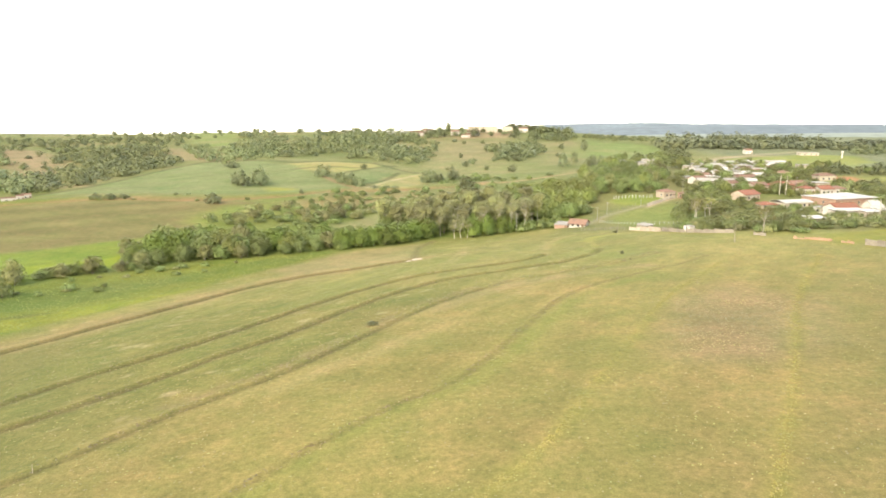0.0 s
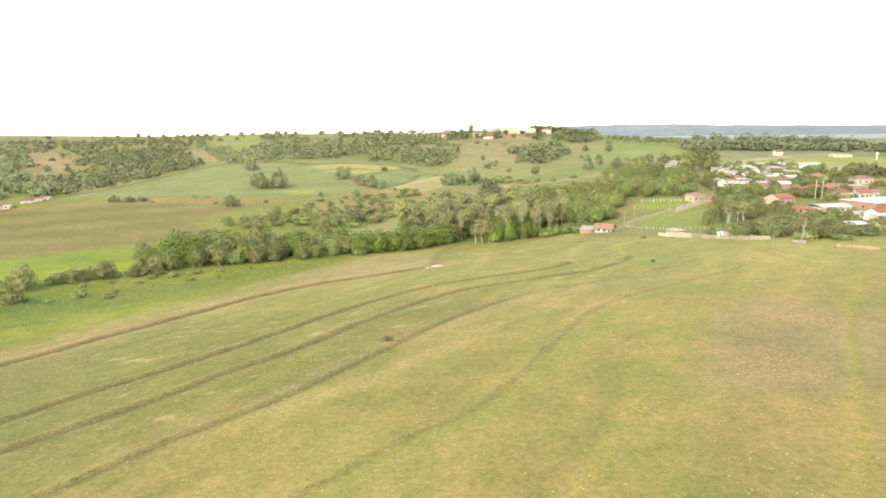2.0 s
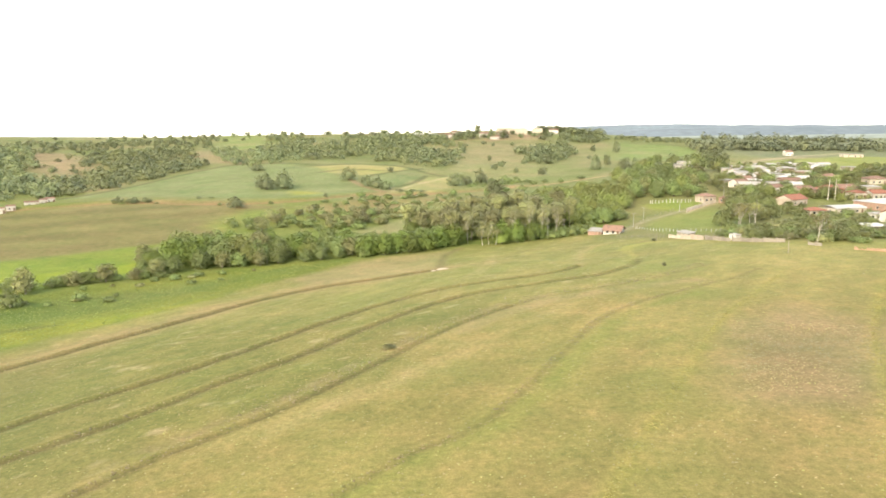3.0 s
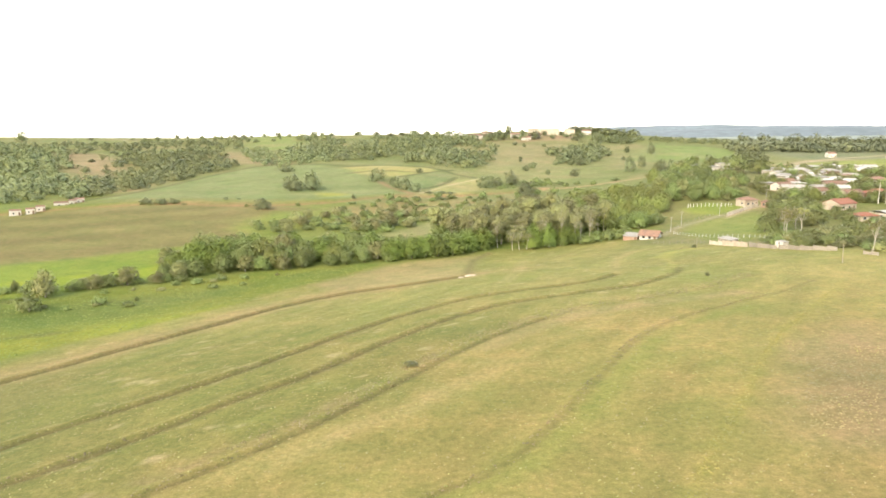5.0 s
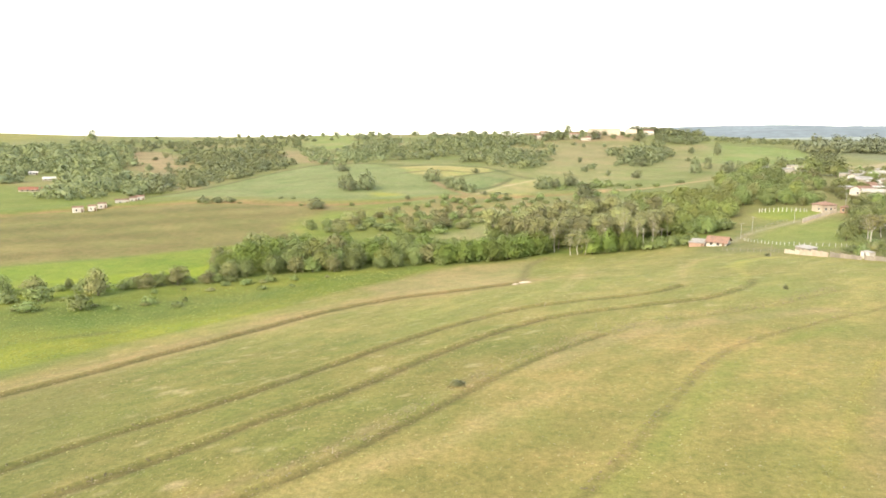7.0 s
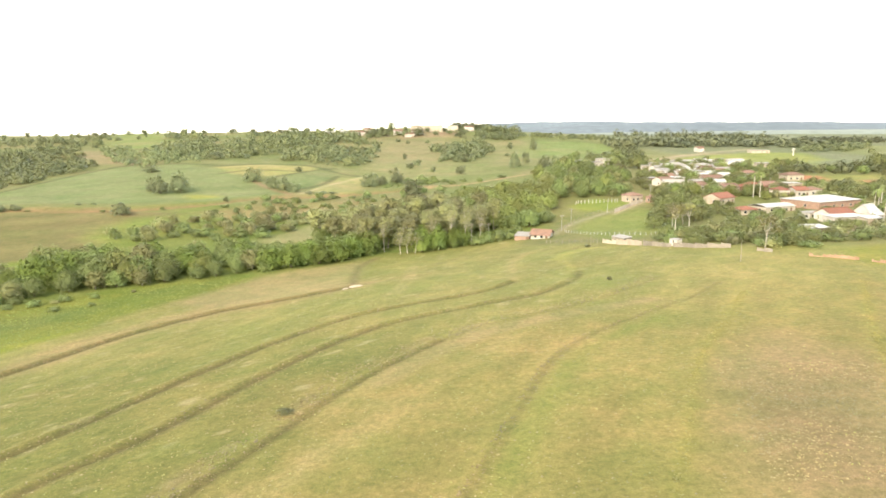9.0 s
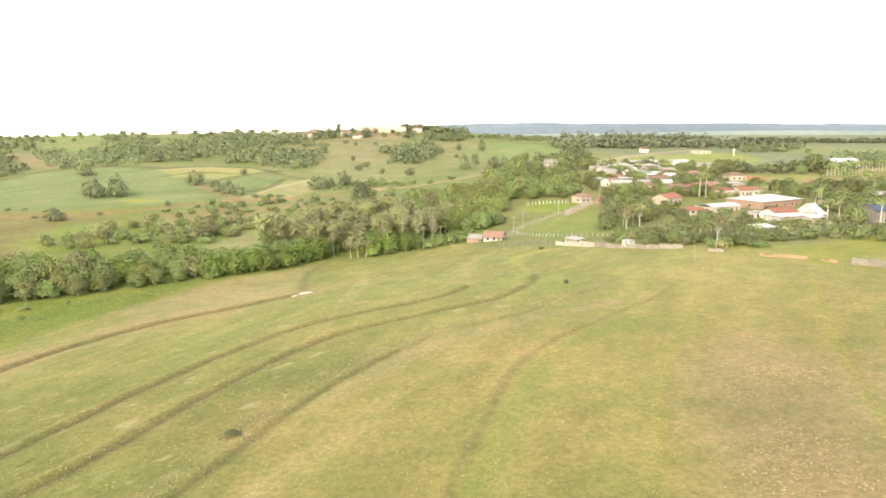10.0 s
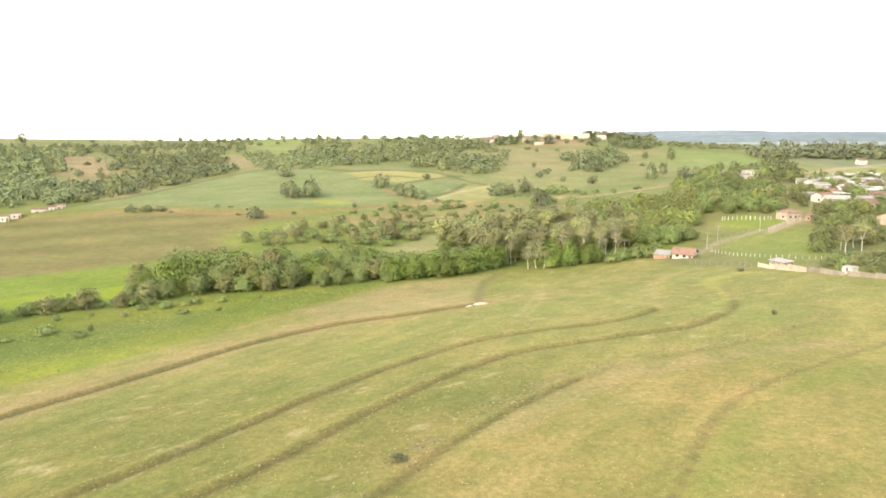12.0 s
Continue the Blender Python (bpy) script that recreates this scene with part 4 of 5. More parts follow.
VILLAGE = [(149, 460, 30, 10, 8, 3.2, "gable"), (146, 474, 20, 8, 7, 3.0, "flat"), (166, 496, 18, 8, 7, 3.0, "gable"), (179, 503, 10, 11, 8, 3.0, "hip"),
           (193, 519, 14, 9, 7, 3.0, "flat"), (221, 600, 10, 10, 8, 3.4, "flat"), (207, 518, 15, 10, 8, 3.0, "gable"), (182, 470, 12, 14, 8, 3.0, "gable"),
           (270, 624, 8, 10, 8, 3.0, "gable"), (284, 610, 6, 11, 8, 3.0, "flat"), (240, 484, 10, 12, 8, 3.4, "hip"), (131, 617, 20, 9, 8, 3.4, "gable"),
           (145, 613, 18, 14, 9, 3.8, "flat"), (154, 598, 12, 8, 7, 3.0, "flat"), (166, 661, 10, 10, 8, 3.6, "flat"), (172, 563, 12, 5, 4, 3.4, "flat"),
           (160, 484, 24, 8, 7, 3.0, "gable"), (172, 520, 18, 9, 7, 3.0, "flat"), (210, 545, 12, 9, 7, 3.0, "gable"), (232, 565, 10, 9, 8, 3.0, "hip"),
           (196, 486, 12, 9, 8, 3.0, "gable"), (222, 505, 10, 10, 8, 3.0, "hip"), (190, 560, 15, 8, 7, 3.0, "flat"), (248, 590, 8, 9, 8, 3.0, "gable"),
           (325, 842, 5, 8, 8, 4.0, "gable"), (392, 838, 5, 22, 9, 3.0, "flat"), (422, 634, 12, 30, 12, 4.5, "gable")]
LOOKS = ((M_WHITE, M_GREYROOF, "white house with a grey flat roof", "flat"), (M_CREAM, M_GREYROOF, "cream house with a pale grey roof", "flat"), (M_WHITE, M_OLDTILE, "white house with a weathered tile roof", "tile"),
         (M_CREAM, M_OLDTILE, "cream house with an old brown tile roof", "tile"), (M_WHITE, M_SHEET, "white house with a pale sheet roof", "tile"))
VILLAGE += [(212, 412, 8, 8, 7, 3.0, "hip"), (200, 436, 14, 10, 8, 3.0, "gable"), (216, 440, 10, 9, 7, 3.0, "flat"), (160, 436, 22, 9, 7, 3.0, "gable"), (128, 607, 12, 8, 7, 3.4, "flat"), (139, 622, 16, 9, 7, 3.4, "flat")]
for i, (hx, hy, turn, hw, hd, hh, kind) in enumerate(VILLAGE):
    looks = [q for q in LOOKS if (q[3] == "flat") == (kind == "flat")]
    wall, cover, words, _ = looks[i % len(looks)]
    house("house", hx, hy, turn, hw, hd, hh, kind, wall, cover, words + " among village trees", rise=0.25 if kind == "flat" else hd * 0.21, windows=2 if hw > 8 else 1)
CORE = [(133, 446), (176, 436), (215, 520), (290, 655), (262, 668), (184, 590), (150, 500)]
rng_v = random.Random(77)
PALE = ((M_WHITE, M_SHEET, "flat", "small white house with a pale flat roof"), (M_CREAM, M_GREYROOF, "shed", "small cream house with a grey fibre roof"), (M_WHITE, M_SHEET, "gable", "small white house with a pale sheet roof"),
        (M_CREAM, M_GREYROOF, "hip", "small cream house with a pale hipped roof"), (M_WHITE, M_GREYROOF, "gable", "small white house with a pale grey roof"))
for i, (hx, hy) in enumerate(scatter(CORE, 40, 10, 91)):
    wall, cover, kind, words = PALE[i % 5]
    house("house", hx, hy, rng_v.uniform(-5, 35), rng_v.uniform(7, 12), rng_v.uniform(6, 8), rng_v.uniform(2.8, 3.6), kind, wall, cover, words + " in the village", rise=0.25 if kind == "flat" else 0.7 if kind == "shed" else 1.4, windows=2)
# the row of white cottages across the valley, and a hamlet in the side valley
for hx, hy, hw in ((-296, 400, 6), (-291, 406, 4.5), (-291, 415, 5), (-288, 430, 8), (-287, 440, 4.5), (-287, 447, 5.5)):
    house("cottage", hx, hy, 35, hw, 4.5, 2.9, "gable", M_WHITE, M_OLDTILE, "small white cottage with tile roof across the valley", "cottage", 0.5, 0.2, 1, True, "cottages in a row", False)
for hx, hy, hw, hm in ((-525, 625, 8, M_SHEET), (-476, 588, 10, M_SHEET), (-414, 492, 10, M_TILE), (-402, 488, 8, M_TILE)):
    house("farm_building", hx, hy, 40, hw, 7, 1.6, "gable", M_CREAM, hm, "farm building seen between woods across the valley", "farm building", 1.6, 0.4, 2, True, "hamlet buildings")
# hilltop settlement
for hx, hy, hw, hh, hr, hm in ((-113, 1026, 14, 3.4, "gable", M_SHEET), (-94, 1030, 10, 3.4, "gable", M_SHEET), (6, 1004, 16, 5, "gable", M_OLDTILE), (19, 1046, 44, 8.5, "flat", M_GREYROOF), (-72, 1004, 24, 4, "gable", M_OLDTILE), (-5, 986, 12, 3, "gable", M_OLDTILE),
                               (56, 1060, 14, 7, "flat", M_GREYROOF), (80, 1066, 12, 5, "gable", M_OLDTILE), (-20, 1010, 12, 5, "gable", M_OLDTILE), (-60, 1040, 14, 4, "gable", M_OLDTILE)):
    house("hilltop_building", hx, hy, 5, hw, 10, hh, hr, M_CREAM if hr == "flat" else M_WHITE, hm, "pale building of the settlement on the hilltop", "building", 0.3 if hr == "flat" else 1.8, 0.5, 4, True, "hilltop settlement")


# ---------------------------------------------------------------- walls, fences and poles
def block_wall(name, line, high, material, label, panel=4.0, ragged=0.0, cap=True):
    """A garden wall of panels between pillars that steps down with the land."""
    root = new(name)
    root.matrix_basis = pose(line[0][0], line[0][1], 0)
    rng = random.Random(len(line) + int(line[0][0]))
    pts = curve_through(line, panel)
    for (ax, ay), (bx, by) in zip(pts[:-1], pts[1:]):
        ln, ang = math.hypot(bx - ax, by - ay), math.atan2(by - ay, bx - ax)
        z0, z1 = min(gz(ax, ay), gz(bx, by)) - 0.7, max(gz(ax, ay), gz(bx, by))
        hh = high - rng.uniform(0, ragged)
        m = Matrix.Translation((ax - line[0][0], ay - line[0][1], 0)) @ Matrix.Rotation(ang, 4, "Z")
        bm = bmesh.new()
        box(bm, 0.12, -0.07, z0, ln - 0.12, 0.07, z1 + hh)
        if cap:
            box(bm, 0.12, -0.11, z1 + hh, ln - 0.12, 0.11, z1 + hh + 0.07)
        bm.transform(m)
        part("panel", bm, material, root)
        bm = bmesh.new()
        box(bm, -0.12, -0.14, z0, 0.12, 0.14, z1 + hh + 0.15)
        bm.transform(m)
        part("pillar", bm, material, root)
    return tagged(root, label, "wall", "field boundary walls")


block_wall("garden_wall", [(69.5, 296), (72, 288)], 1.3, M_CREAM, "pale plastered wall with gaps at the yard corner", 2.6, 0.5)
block_wall("garden_wall", [(72, 287.4), (74, 282), (77, 275)], 1.6, M_PINK, "tall beige plastered wall panels along the field", 3.6, 0.4)
block_wall("garden_wall", [(77.3, 274.4), (81, 267), (83, 264)], 1.3, M_BLOCK, "greyish plastered wall along the field", 3.6, 0.3)
block_wall("garden_wall", [(83.4, 263.4), (88, 257.5), (96, 250)], 1.1, M_BLOCK, "grey block wall along the field edge", 3.6, 0.1)
block_wall("garden_wall", [(99, 240), (101.5, 236)], 1.0, M_BLOCK, "broken stub of grey block wall", 2.2, 0.4, False)
block_wall("low_brick_wall", [(105.5, 224.5), (109, 219), (112, 213.5)], 0.85, M_ORANGE, "crumbling low wall of bare orange brick", 1.3, 0.8, False)
block_wall("low_brick_wall", [(113, 210), (114.5, 206)], 0.8, M_ORANGE, "short piece of orange brick wall in the grass", 1.6, 0.5, False)
block_wall("garden_wall", [(116, 203), (120, 195), (126, 184), (132, 172)], 1.5, M_BLOCK, "grey block wall beside the field", 3.6, 0.1)
block_wall("garden_wall", [(97, 377.5), (108, 390), (118, 400.5)], 1.6, M_CREAM, "pale garden wall along the lane", 3.0, 0.1)
block_wall("garden_wall", [(160, 320), (168, 318.5)], 1.8, M_WHITE, "white garden wall below the hall", 2.6, 0.1)
house("yard_hut", 74.5, 290, -62, 6.0, 3.6, 2.0, "shed", M_BLOCK, M_GREYROOF, "low hut with dark grey roof behind the yard wall", "hut", 0.4, 0.3, 0, True, "village sheds", False)
house("yard_hut", 85.6, 267.5, -58, 3.0, 2.6, 1.9, "flat", M_WHITE, M_GREYROOF, "small white cabin behind the block wall", "hut", 0.1, 0.15, 1, False, "village sheds", False)


def post_fence(name, line, gap, high, thick, material, label, rails=2):
    """A fence of single posts joined by thin rails."""
    root = new(name)
    root.matrix_basis = pose(line[0][0], line[0][1], 0)
    pts = curve_through(line, gap)
    mesh = None
    for i, (x, y) in enumerate(pts):
        if mesh is None:
            bm = bmesh.new()
            prism(bm, [(-thick, -thick, -0.5), (thick, -thick, -0.5), (thick, thick, -0.5), (-thick, thick, -0.5)],
                  [(-thick * 0.8, -thick * 0.8, high), (thick * 0.8, -thick * 0.8, high), (thick * 0.8, thick * 0.8, high), (-thick * 0.8, thick * 0.8, high)])
            p = part("post", bm, material, root)
            mesh = p.data
        else:
            p = new("post", mesh)
            p.parent = root
        p.location = (x - line[0][0], y - line[0][1], gz(x, y))
        p.rotation_euler = (random.uniform(-0.04, 0.04), random.uniform(-0.04, 0.04), random.uniform(0, 1))
    for r in range(rails):
        vs, qs = [], []
        tube(vs, qs, [(x - line[0][0], y - line[0][1], gz(x, y) + high * (0.45 + 0.4 * r)) for x, y in pts], [0.018] * len(pts), 4)
        w = new("wire", mesh_from("wire", [tuple(v) for v in vs], qs, M_WIRE))
        w.parent = root
    return tagged(root, label, "fence", "village fences")


post_fence("post_fence", [(66, 345), (72, 330), (80, 318), (92, 305), (99, 296)], 2.0, 1.25, 0.08, M_POST, "fence of whitewashed posts and wire round the green paddock")
post_fence("post_fence", [(86, 412), (96, 409), (106, 405)], 1.7, 1.9, 0.13, M_POST, "row of thick white fence posts behind the lawn")
post_fence("post_fence", [(53, 318), (60, 309), (68, 298)], 2.6, 1.3, 0.07, M_WOOD, "weathered wooden post fence at the field corner")
post_fence("post_fence", [(60, 343), (69, 358), (78, 371), (92, 384)], 3.5, 1.3, 0.06, M_WOOD, "wire fence with grey posts along the dirt lane")


def pole(x, y, high, thick, arm, label, material, name="utility_pole"):
    root = new(name)
    root.matrix_basis = pose(x, y, gz(x, y), random.uniform(-1.5, 1.5), random.uniform(-1.5, 1.5), random.uniform(-30, 30))
    vs, qs = [], []
    tube(vs, qs, [(0, 0, -0.6), (0, 0, high * 0.5), (0, 0, high)], [thick, thick * 0.85, thick * 0.65], 8)
    p = new("shaft", mesh_from("shaft", [tuple(v) for v in vs], qs, material, True))
    p.parent = root
    if arm:
        bm = bmesh.new()
        box(bm, -0.9, -0.06, high - 0.6, 0.9, 0.06, high - 0.46)
        part("crossarm", bm, M_WOOD, root)
        for s in (-0.8, 0.0, 0.8):
            bm = bmesh.new()
            box(bm, s - 0.05, -0.05, high - 0.46, s + 0.05, 0.05, high - 0.26)
            part("insulator", bm, M_POST, root)
    return tagged(root, label, "pole", "poles and posts")


for px, py, ph in ((25, 339, 9.5), (33, 346, 8.0), (66, 352, 7.0), (74, 369, 6.5), (94, 380, 6.0), (190, 413, 9.5), (267, 392, 8.0), (124, 408, 8.0), (150, 442, 8.5), (178, 486, 8.5)):
    pole(px, py, ph, 0.11, True, "concrete utility pole with a wooden crossarm", M_CONCRETE)
pole(86.5, 223.5, 5.2, 0.11, False, "lone weathered wooden post at the field's edge", M_WOOD, "wooden_post")
pole(63, 288, 4.0, 0.10, False, "thin wooden post in the grass near the yard", M_WOOD, "wooden_post")

BUILT += [(-505, 600, 24), (-455, 560, 24), (-392, 470, 26), (-425, 480, 20)]


def water_tower(x, y):
    """A small white tank on a slim shaft."""
    root = new("water_tower")
    root.matrix_basis = pose(x, y, gz(x, y))
    for name, pts, rad in (("shaft", [(0, 0, -0.5), (0, 0, 5)], [0.7, 0.6]), ("tank", [(0, 0, 5), (0, 0, 5.4), (0, 0, 7.6), (0, 0, 8)], [0.6, 1.4, 1.4, 0.4])):
        vs, qs = [], []
        tube(vs, qs, pts, rad, 14)
        o = new(name, mesh_from(name, [tuple(v) for v in vs], qs, M_WHITE, True))
        o.parent = root
    return tagged(root, "white water tower with a round tank beyond the village", "water tower")


water_tower(412, 800)

# ---------------------------------------------------------------- trees by the stream
random.seed(11)
for tx, ty, th, tw in ((-162, 241, 9.8, 8.7), (-179, 248, 4.2, 3.6), (-153, 256, 5.6, 9), (-144, 261, 7.1, 9), (-157, 254, 4.5, 8), (-149, 259, 5.5, 7), (-186, 240, 6, 8), (-196, 236, 7, 9), (-170, 245, 5.5, 7), (-135, 266, 4.5, 7)):
    plant("native" if tx % 3 else "scrubby", tx, ty, th, tw, "broadleaf tree in the thin belt by the stream")
for tx, ty, th, tw in ((-155, 224, 6.0, 8.0), (-176, 230, 5.5, 10), (-138, 234, 3.0, 6.0), (-170, 218, 3.6, 8), (-184, 226, 4, 8), (-120, 266, 2.6, 5), (-113, 272, 2.4, 5), (-126, 262, 2.2, 4)):
    plant("shrub", tx, ty, th, tw, "bushy green shrub in the lush grass by the stream")
for tx, ty in curve_through([(-200, 232), (-180, 243), (-160, 252), (-140, 263), (-128, 268)], 6.0):
    plant("shrub", tx + random.uniform(-2, 2), ty + random.uniform(-2, 2), random.uniform(2.2, 4), random.uniform(5, 8), "bushy shrub under the thin tree belt")
for tx, ty in scatter([(-190, 205), (-160, 215), (-120, 236), (-100, 258), (-84, 280), (-92, 285), (-122, 266), (-150, 248), (-185, 222)], 15, 6, 68):
    plant(random.choice(("shrub", "brush")), tx, ty, random.uniform(1.0, 1.9), random.uniform(1.8, 4.5), "low scrubby bush in the wet grass")
BELT = [(-131, 264), (-124, 276), (-108, 283), (-93, 291), (-72, 301), (-56, 308)]
bl = curve_through(BELT, 6.5)
for row, (off, hlo, hhi) in enumerate(((3, 6, 9), (10, 9, 12), (18, 10, 13.5), (27, 9, 13), (36, 7, 11))):
    for i, (bx, by) in enumerate(bl):
        t = i / (len(bl) - 1)
        if row > 3 and 0.5 < t < 0.75:
            continue
        th = random.uniform(hlo, hhi) * (0.55 + 0.45 * min(1, t * 5)) * (0.8 + 0.3 * math.sin(math.pi * min(1, t * 1.3 + 0.15)))
        plant(random.choices(("native", "scrubby", "mango", "fresh"), (56, 22, 16, 6))[0], bx - 0.48 * off + random.uniform(-2.5, 2.5), by + 0.88 * off + random.uniform(-2.5, 2.5), th, th * random.uniform(0.9, 1.3), "tree of the dense woodland belt along the stream")
for bx, by in curve_through([(-55, 309), (-45, 312), (-35, 317), (-24, 323.5), (-16, 331)], 7.0):
    plant("mango", bx - 2 + random.uniform(-1, 1), by + 4 + random.uniform(-1, 1), random.uniform(7.5, 10.5), random.uniform(10, 13))
for bx, by in curve_through([(-58, 318), (-46, 324), (-34, 329), (-26, 336)], 7.5):
    plant("native", bx + random.uniform(-2, 2), by + 3 + random.uniform(-2, 2), random.uniform(8, 11), None, "dark tree behind the dense hedge of trees")
for tx, ty, th, tw in ((4, 331, 10.5, 10), (11, 332, 10, 9), (17, 335, 8, 8), (22, 338, 7, 7)):
    plant("mango", tx, ty + 3, th, tw, "dense round green tree at the field's edge")
for tx, ty in ((27, 339), (32, 342), (37, 344), (42, 346), (30, 346), (38, 350), (46, 350)):
    plant("shrub", tx, ty, random.uniform(3.5, 5.5), random.uniform(5.5, 8), "dark green shrub at the edge of the grove")
# the eucalyptus grove behind the hedge
GROVE = [(-46, 352), (-20, 338), (-2, 340), (26, 350), (40, 372), (36, 398), (10, 404), (-20, 392), (-42, 374)]
for tx, ty in scatter(GROVE, 46, 6.5, 3):
    plant("eucalypt", tx, ty, random.uniform(12, 18.5), random.uniform(8, 13))
for tx, ty in scatter(GROVE, 30, 7, 4):
    plant("native", tx, ty + 3, random.uniform(6, 10), None, "understorey tree in the eucalyptus grove")
for tx, ty, th in ((16, 339, 19), (22, 341, 16), (9, 338, 14), (-5, 332, 12), (-2, 333, 11), (1, 332, 9), (-12, 340, 15), (-24, 344, 14), (29, 345, 15)):
    plant("gum", tx, ty, th, 6.5)
# fresh green thicket and dark woods behind it
for tx, ty in scatter([(26, 462), (58, 484), (84, 462), (74, 420), (64, 372), (40, 372), (28, 404)], 52, 8, 5):
    plant("fresh" if random.random() < 0.8 else "native", tx, ty, random.uniform(6, 11), random.uniform(9, 13))
for tx, ty in scatter([(84, 525), (118, 600), (135, 655), (150, 650), (128, 560), (140, 500), (112, 425), (82, 432)], 62, 8.5, 6):
    plant(random.choices(("native", "scrubby", "fresh"), (70, 20, 10))[0], tx, ty, random.uniform(6, 11.5), random.uniform(8, 12.5), "tree of the wood between thicket and village")
# shrubs and small trees on the valley floor
for tx, ty in scatter([(-153, 372), (-116, 415), (-73, 432), (-45, 418), (-60, 385), (-115, 368)], 34, 7.5, 8):
    plant(random.choices(("shrub", "brush", "native", "scrubby"), (25, 30, 15, 30))[0], tx, ty, random.uniform(3.0, 7.0), random.uniform(5.5, 9.5), "bush on the rough valley floor")
for tx, ty in scatter([(-125, 345), (-60, 340), (-45, 395), (-70, 415), (-130, 372)], 15, 9, 9):
    plant("shrub", tx, ty, random.uniform(2.5, 5), random.uniform(5, 9), "bush among pale grass on the valley floor")
for tx, ty in scatter([(-120, 438), (-60, 420), (0, 430), (20, 500), (-40, 500), (-110, 478)], 46, 7, 10):
    plant("shrub", tx, ty, random.uniform(1.8, 4.5), random.uniform(4, 8), "low shrub along the dirt track across the valley")
plant("shrub", -48, 402, 4.2, 3.6, "single dark bush on pale grass")

# ---------------------------------------------------------------- trees of the hillside
for tx, ty, th, tw in ((-158, 433, 6.4, 13), (-240, 444, 4.0, 9), (-230, 444, 4.4, 10), (-222, 446, 3.6, 8), (-193, 459, 2.6, 4), (-185, 460, 2.2, 4), (-164, 510, 11, 14), (-152, 514, 13, 14), (-158, 524, 12, 13), (-173, 520, 8, 10),
                       (-207, 616, 5, 15), (-116, 562, 9.8, 16), (-94, 530, 8, 11), (-86, 520, 9, 12), (-78, 510, 7, 11), (-100, 545, 6, 9), (-91, 614, 4.5, 7), (-113, 475, 3.5, 4),
                       (-66, 500, 3.2, 9), (-58, 500, 3.4, 10), (-52, 500, 2.8, 8), (-187, 727, 8, 22), (-30, 536, 9.7, 14), (-12, 560, 10, 13), (-1, 498, 11.5, 14), (-22, 545, 7, 10), (-2, 655, 5.5, 9),
                       (83, 624, 14, 11), (99, 662, 11, 8), (134, 834, 13, 10), (110, 852, 8, 8), (106, 613, 9.5, 12), (116, 616, 9, 11)):
    plant("lone", tx, ty, th, tw)
for tx, ty in scatter([(-30, 505), (40, 505), (66, 560), (20, 585), (-20, 565)], 26, 6, 12):
    plant("shrub", tx, ty, random.uniform(2.0, 5.0), random.uniform(5, 9), "shrub on the lower pasture slope")
for tx, ty in scatter([(-700, 860), (-430, 640), (-300, 720), (-260, 860), (-300, 1060), (-560, 1080), (-760, 1010)], 64, 15, 65, False):
    plant("lone", tx, ty, random.uniform(3.0, 8.5), random.uniform(5, 13), "bushy tree on the worn pasture of the upper slope")
for tx, ty in scatter([(-60, 700), (-30, 560), (60, 560), (120, 690), (150, 860), (120, 960), (-30, 960)], 15, 22, 66, False):
    plant("lone", tx, ty, random.uniform(2.0, 6.5), random.uniform(4, 10), "small bushy tree dotted on the pasture hillside")
for tx, ty in curve_through([(-262, 438), (-205, 445), (-169, 440), (-146, 447), (-100, 464), (-73, 478), (-38, 492)], 5.5):
    if random.random() < 0.35:
        plant(random.choice(("shrub", "brush")), tx + random.uniform(-3, 3), ty + random.uniform(-1.5, 2), random.uniform(0.8, 2.2), random.uniform(2.5, 5.5), "low shrub on the bank of the far track")
for tx, ty in scatter([(18, 690), (52, 690), (60, 760), (30, 740)], 8, 7, 13):
    plant("lone", tx, ty, random.uniform(4, 8), random.uniform(7, 11), "tree in the gully of the pasture hillside")
for tx, ty, th, tw in ((-803, 1072, 19, 19), (-711, 1110, 6.2, 10), (-640, 1115, 5, 9), (-600, 1118, 6, 10), (-565, 1116, 9, 10), (-545, 1114, 6, 8), (-521, 1112, 6, 8), (-490, 1105, 4, 6), (-432, 1098, 5, 8), (-385, 1090, 8, 13), (-366, 1087, 6.3, 9),
                       (-171, 1079, 9.5, 15), (-152, 1071, 8, 10), (-134, 1065, 8, 10), (-117, 1058, 10, 18), (-190, 1082, 6, 12), (-100, 1056, 7, 10), (-30, 1046, 17, 12), (-44, 1048, 10, 12), (-66, 1050, 8, 14), (-10, 1052, 9, 10), (10, 1050, 8, 9),
                       (20, 1040, 7, 9), (44, 1044, 7, 9), (64, 1078, 12, 22), (84, 1082, 12, 24), (100, 1084, 10, 22), (118, 1086, 8, 18), (134, 1090, 6, 14), (-80, 1010, 6, 10), (-20, 1000, 7, 10), (30, 995, 7, 10), (50, 1010, 7, 10), (70, 1020, 8, 12), (90, 1025, 7, 12),
                       (-78, 978, 9, 18), (-55, 985, 13, 24), (-34, 988, 12, 20), (-12, 985, 9, 14), (6, 992, 13, 18), (62, 975, 11, 18), (86, 972, 12, 22), (106, 966, 11, 22), (124, 962, 9, 18), (-150, 1020, 8, 16), (-200, 1040, 8, 16), (-175, 1030, 9, 16),
                       (-230, 1080, 7, 14), (-260, 1084, 8, 16), (-300, 1086, 6, 12), (-330, 1090, 8, 14), (-410, 1094, 7, 12), (-460, 1102, 6, 12)):
    plant("ridge", tx, ty, th, tw)

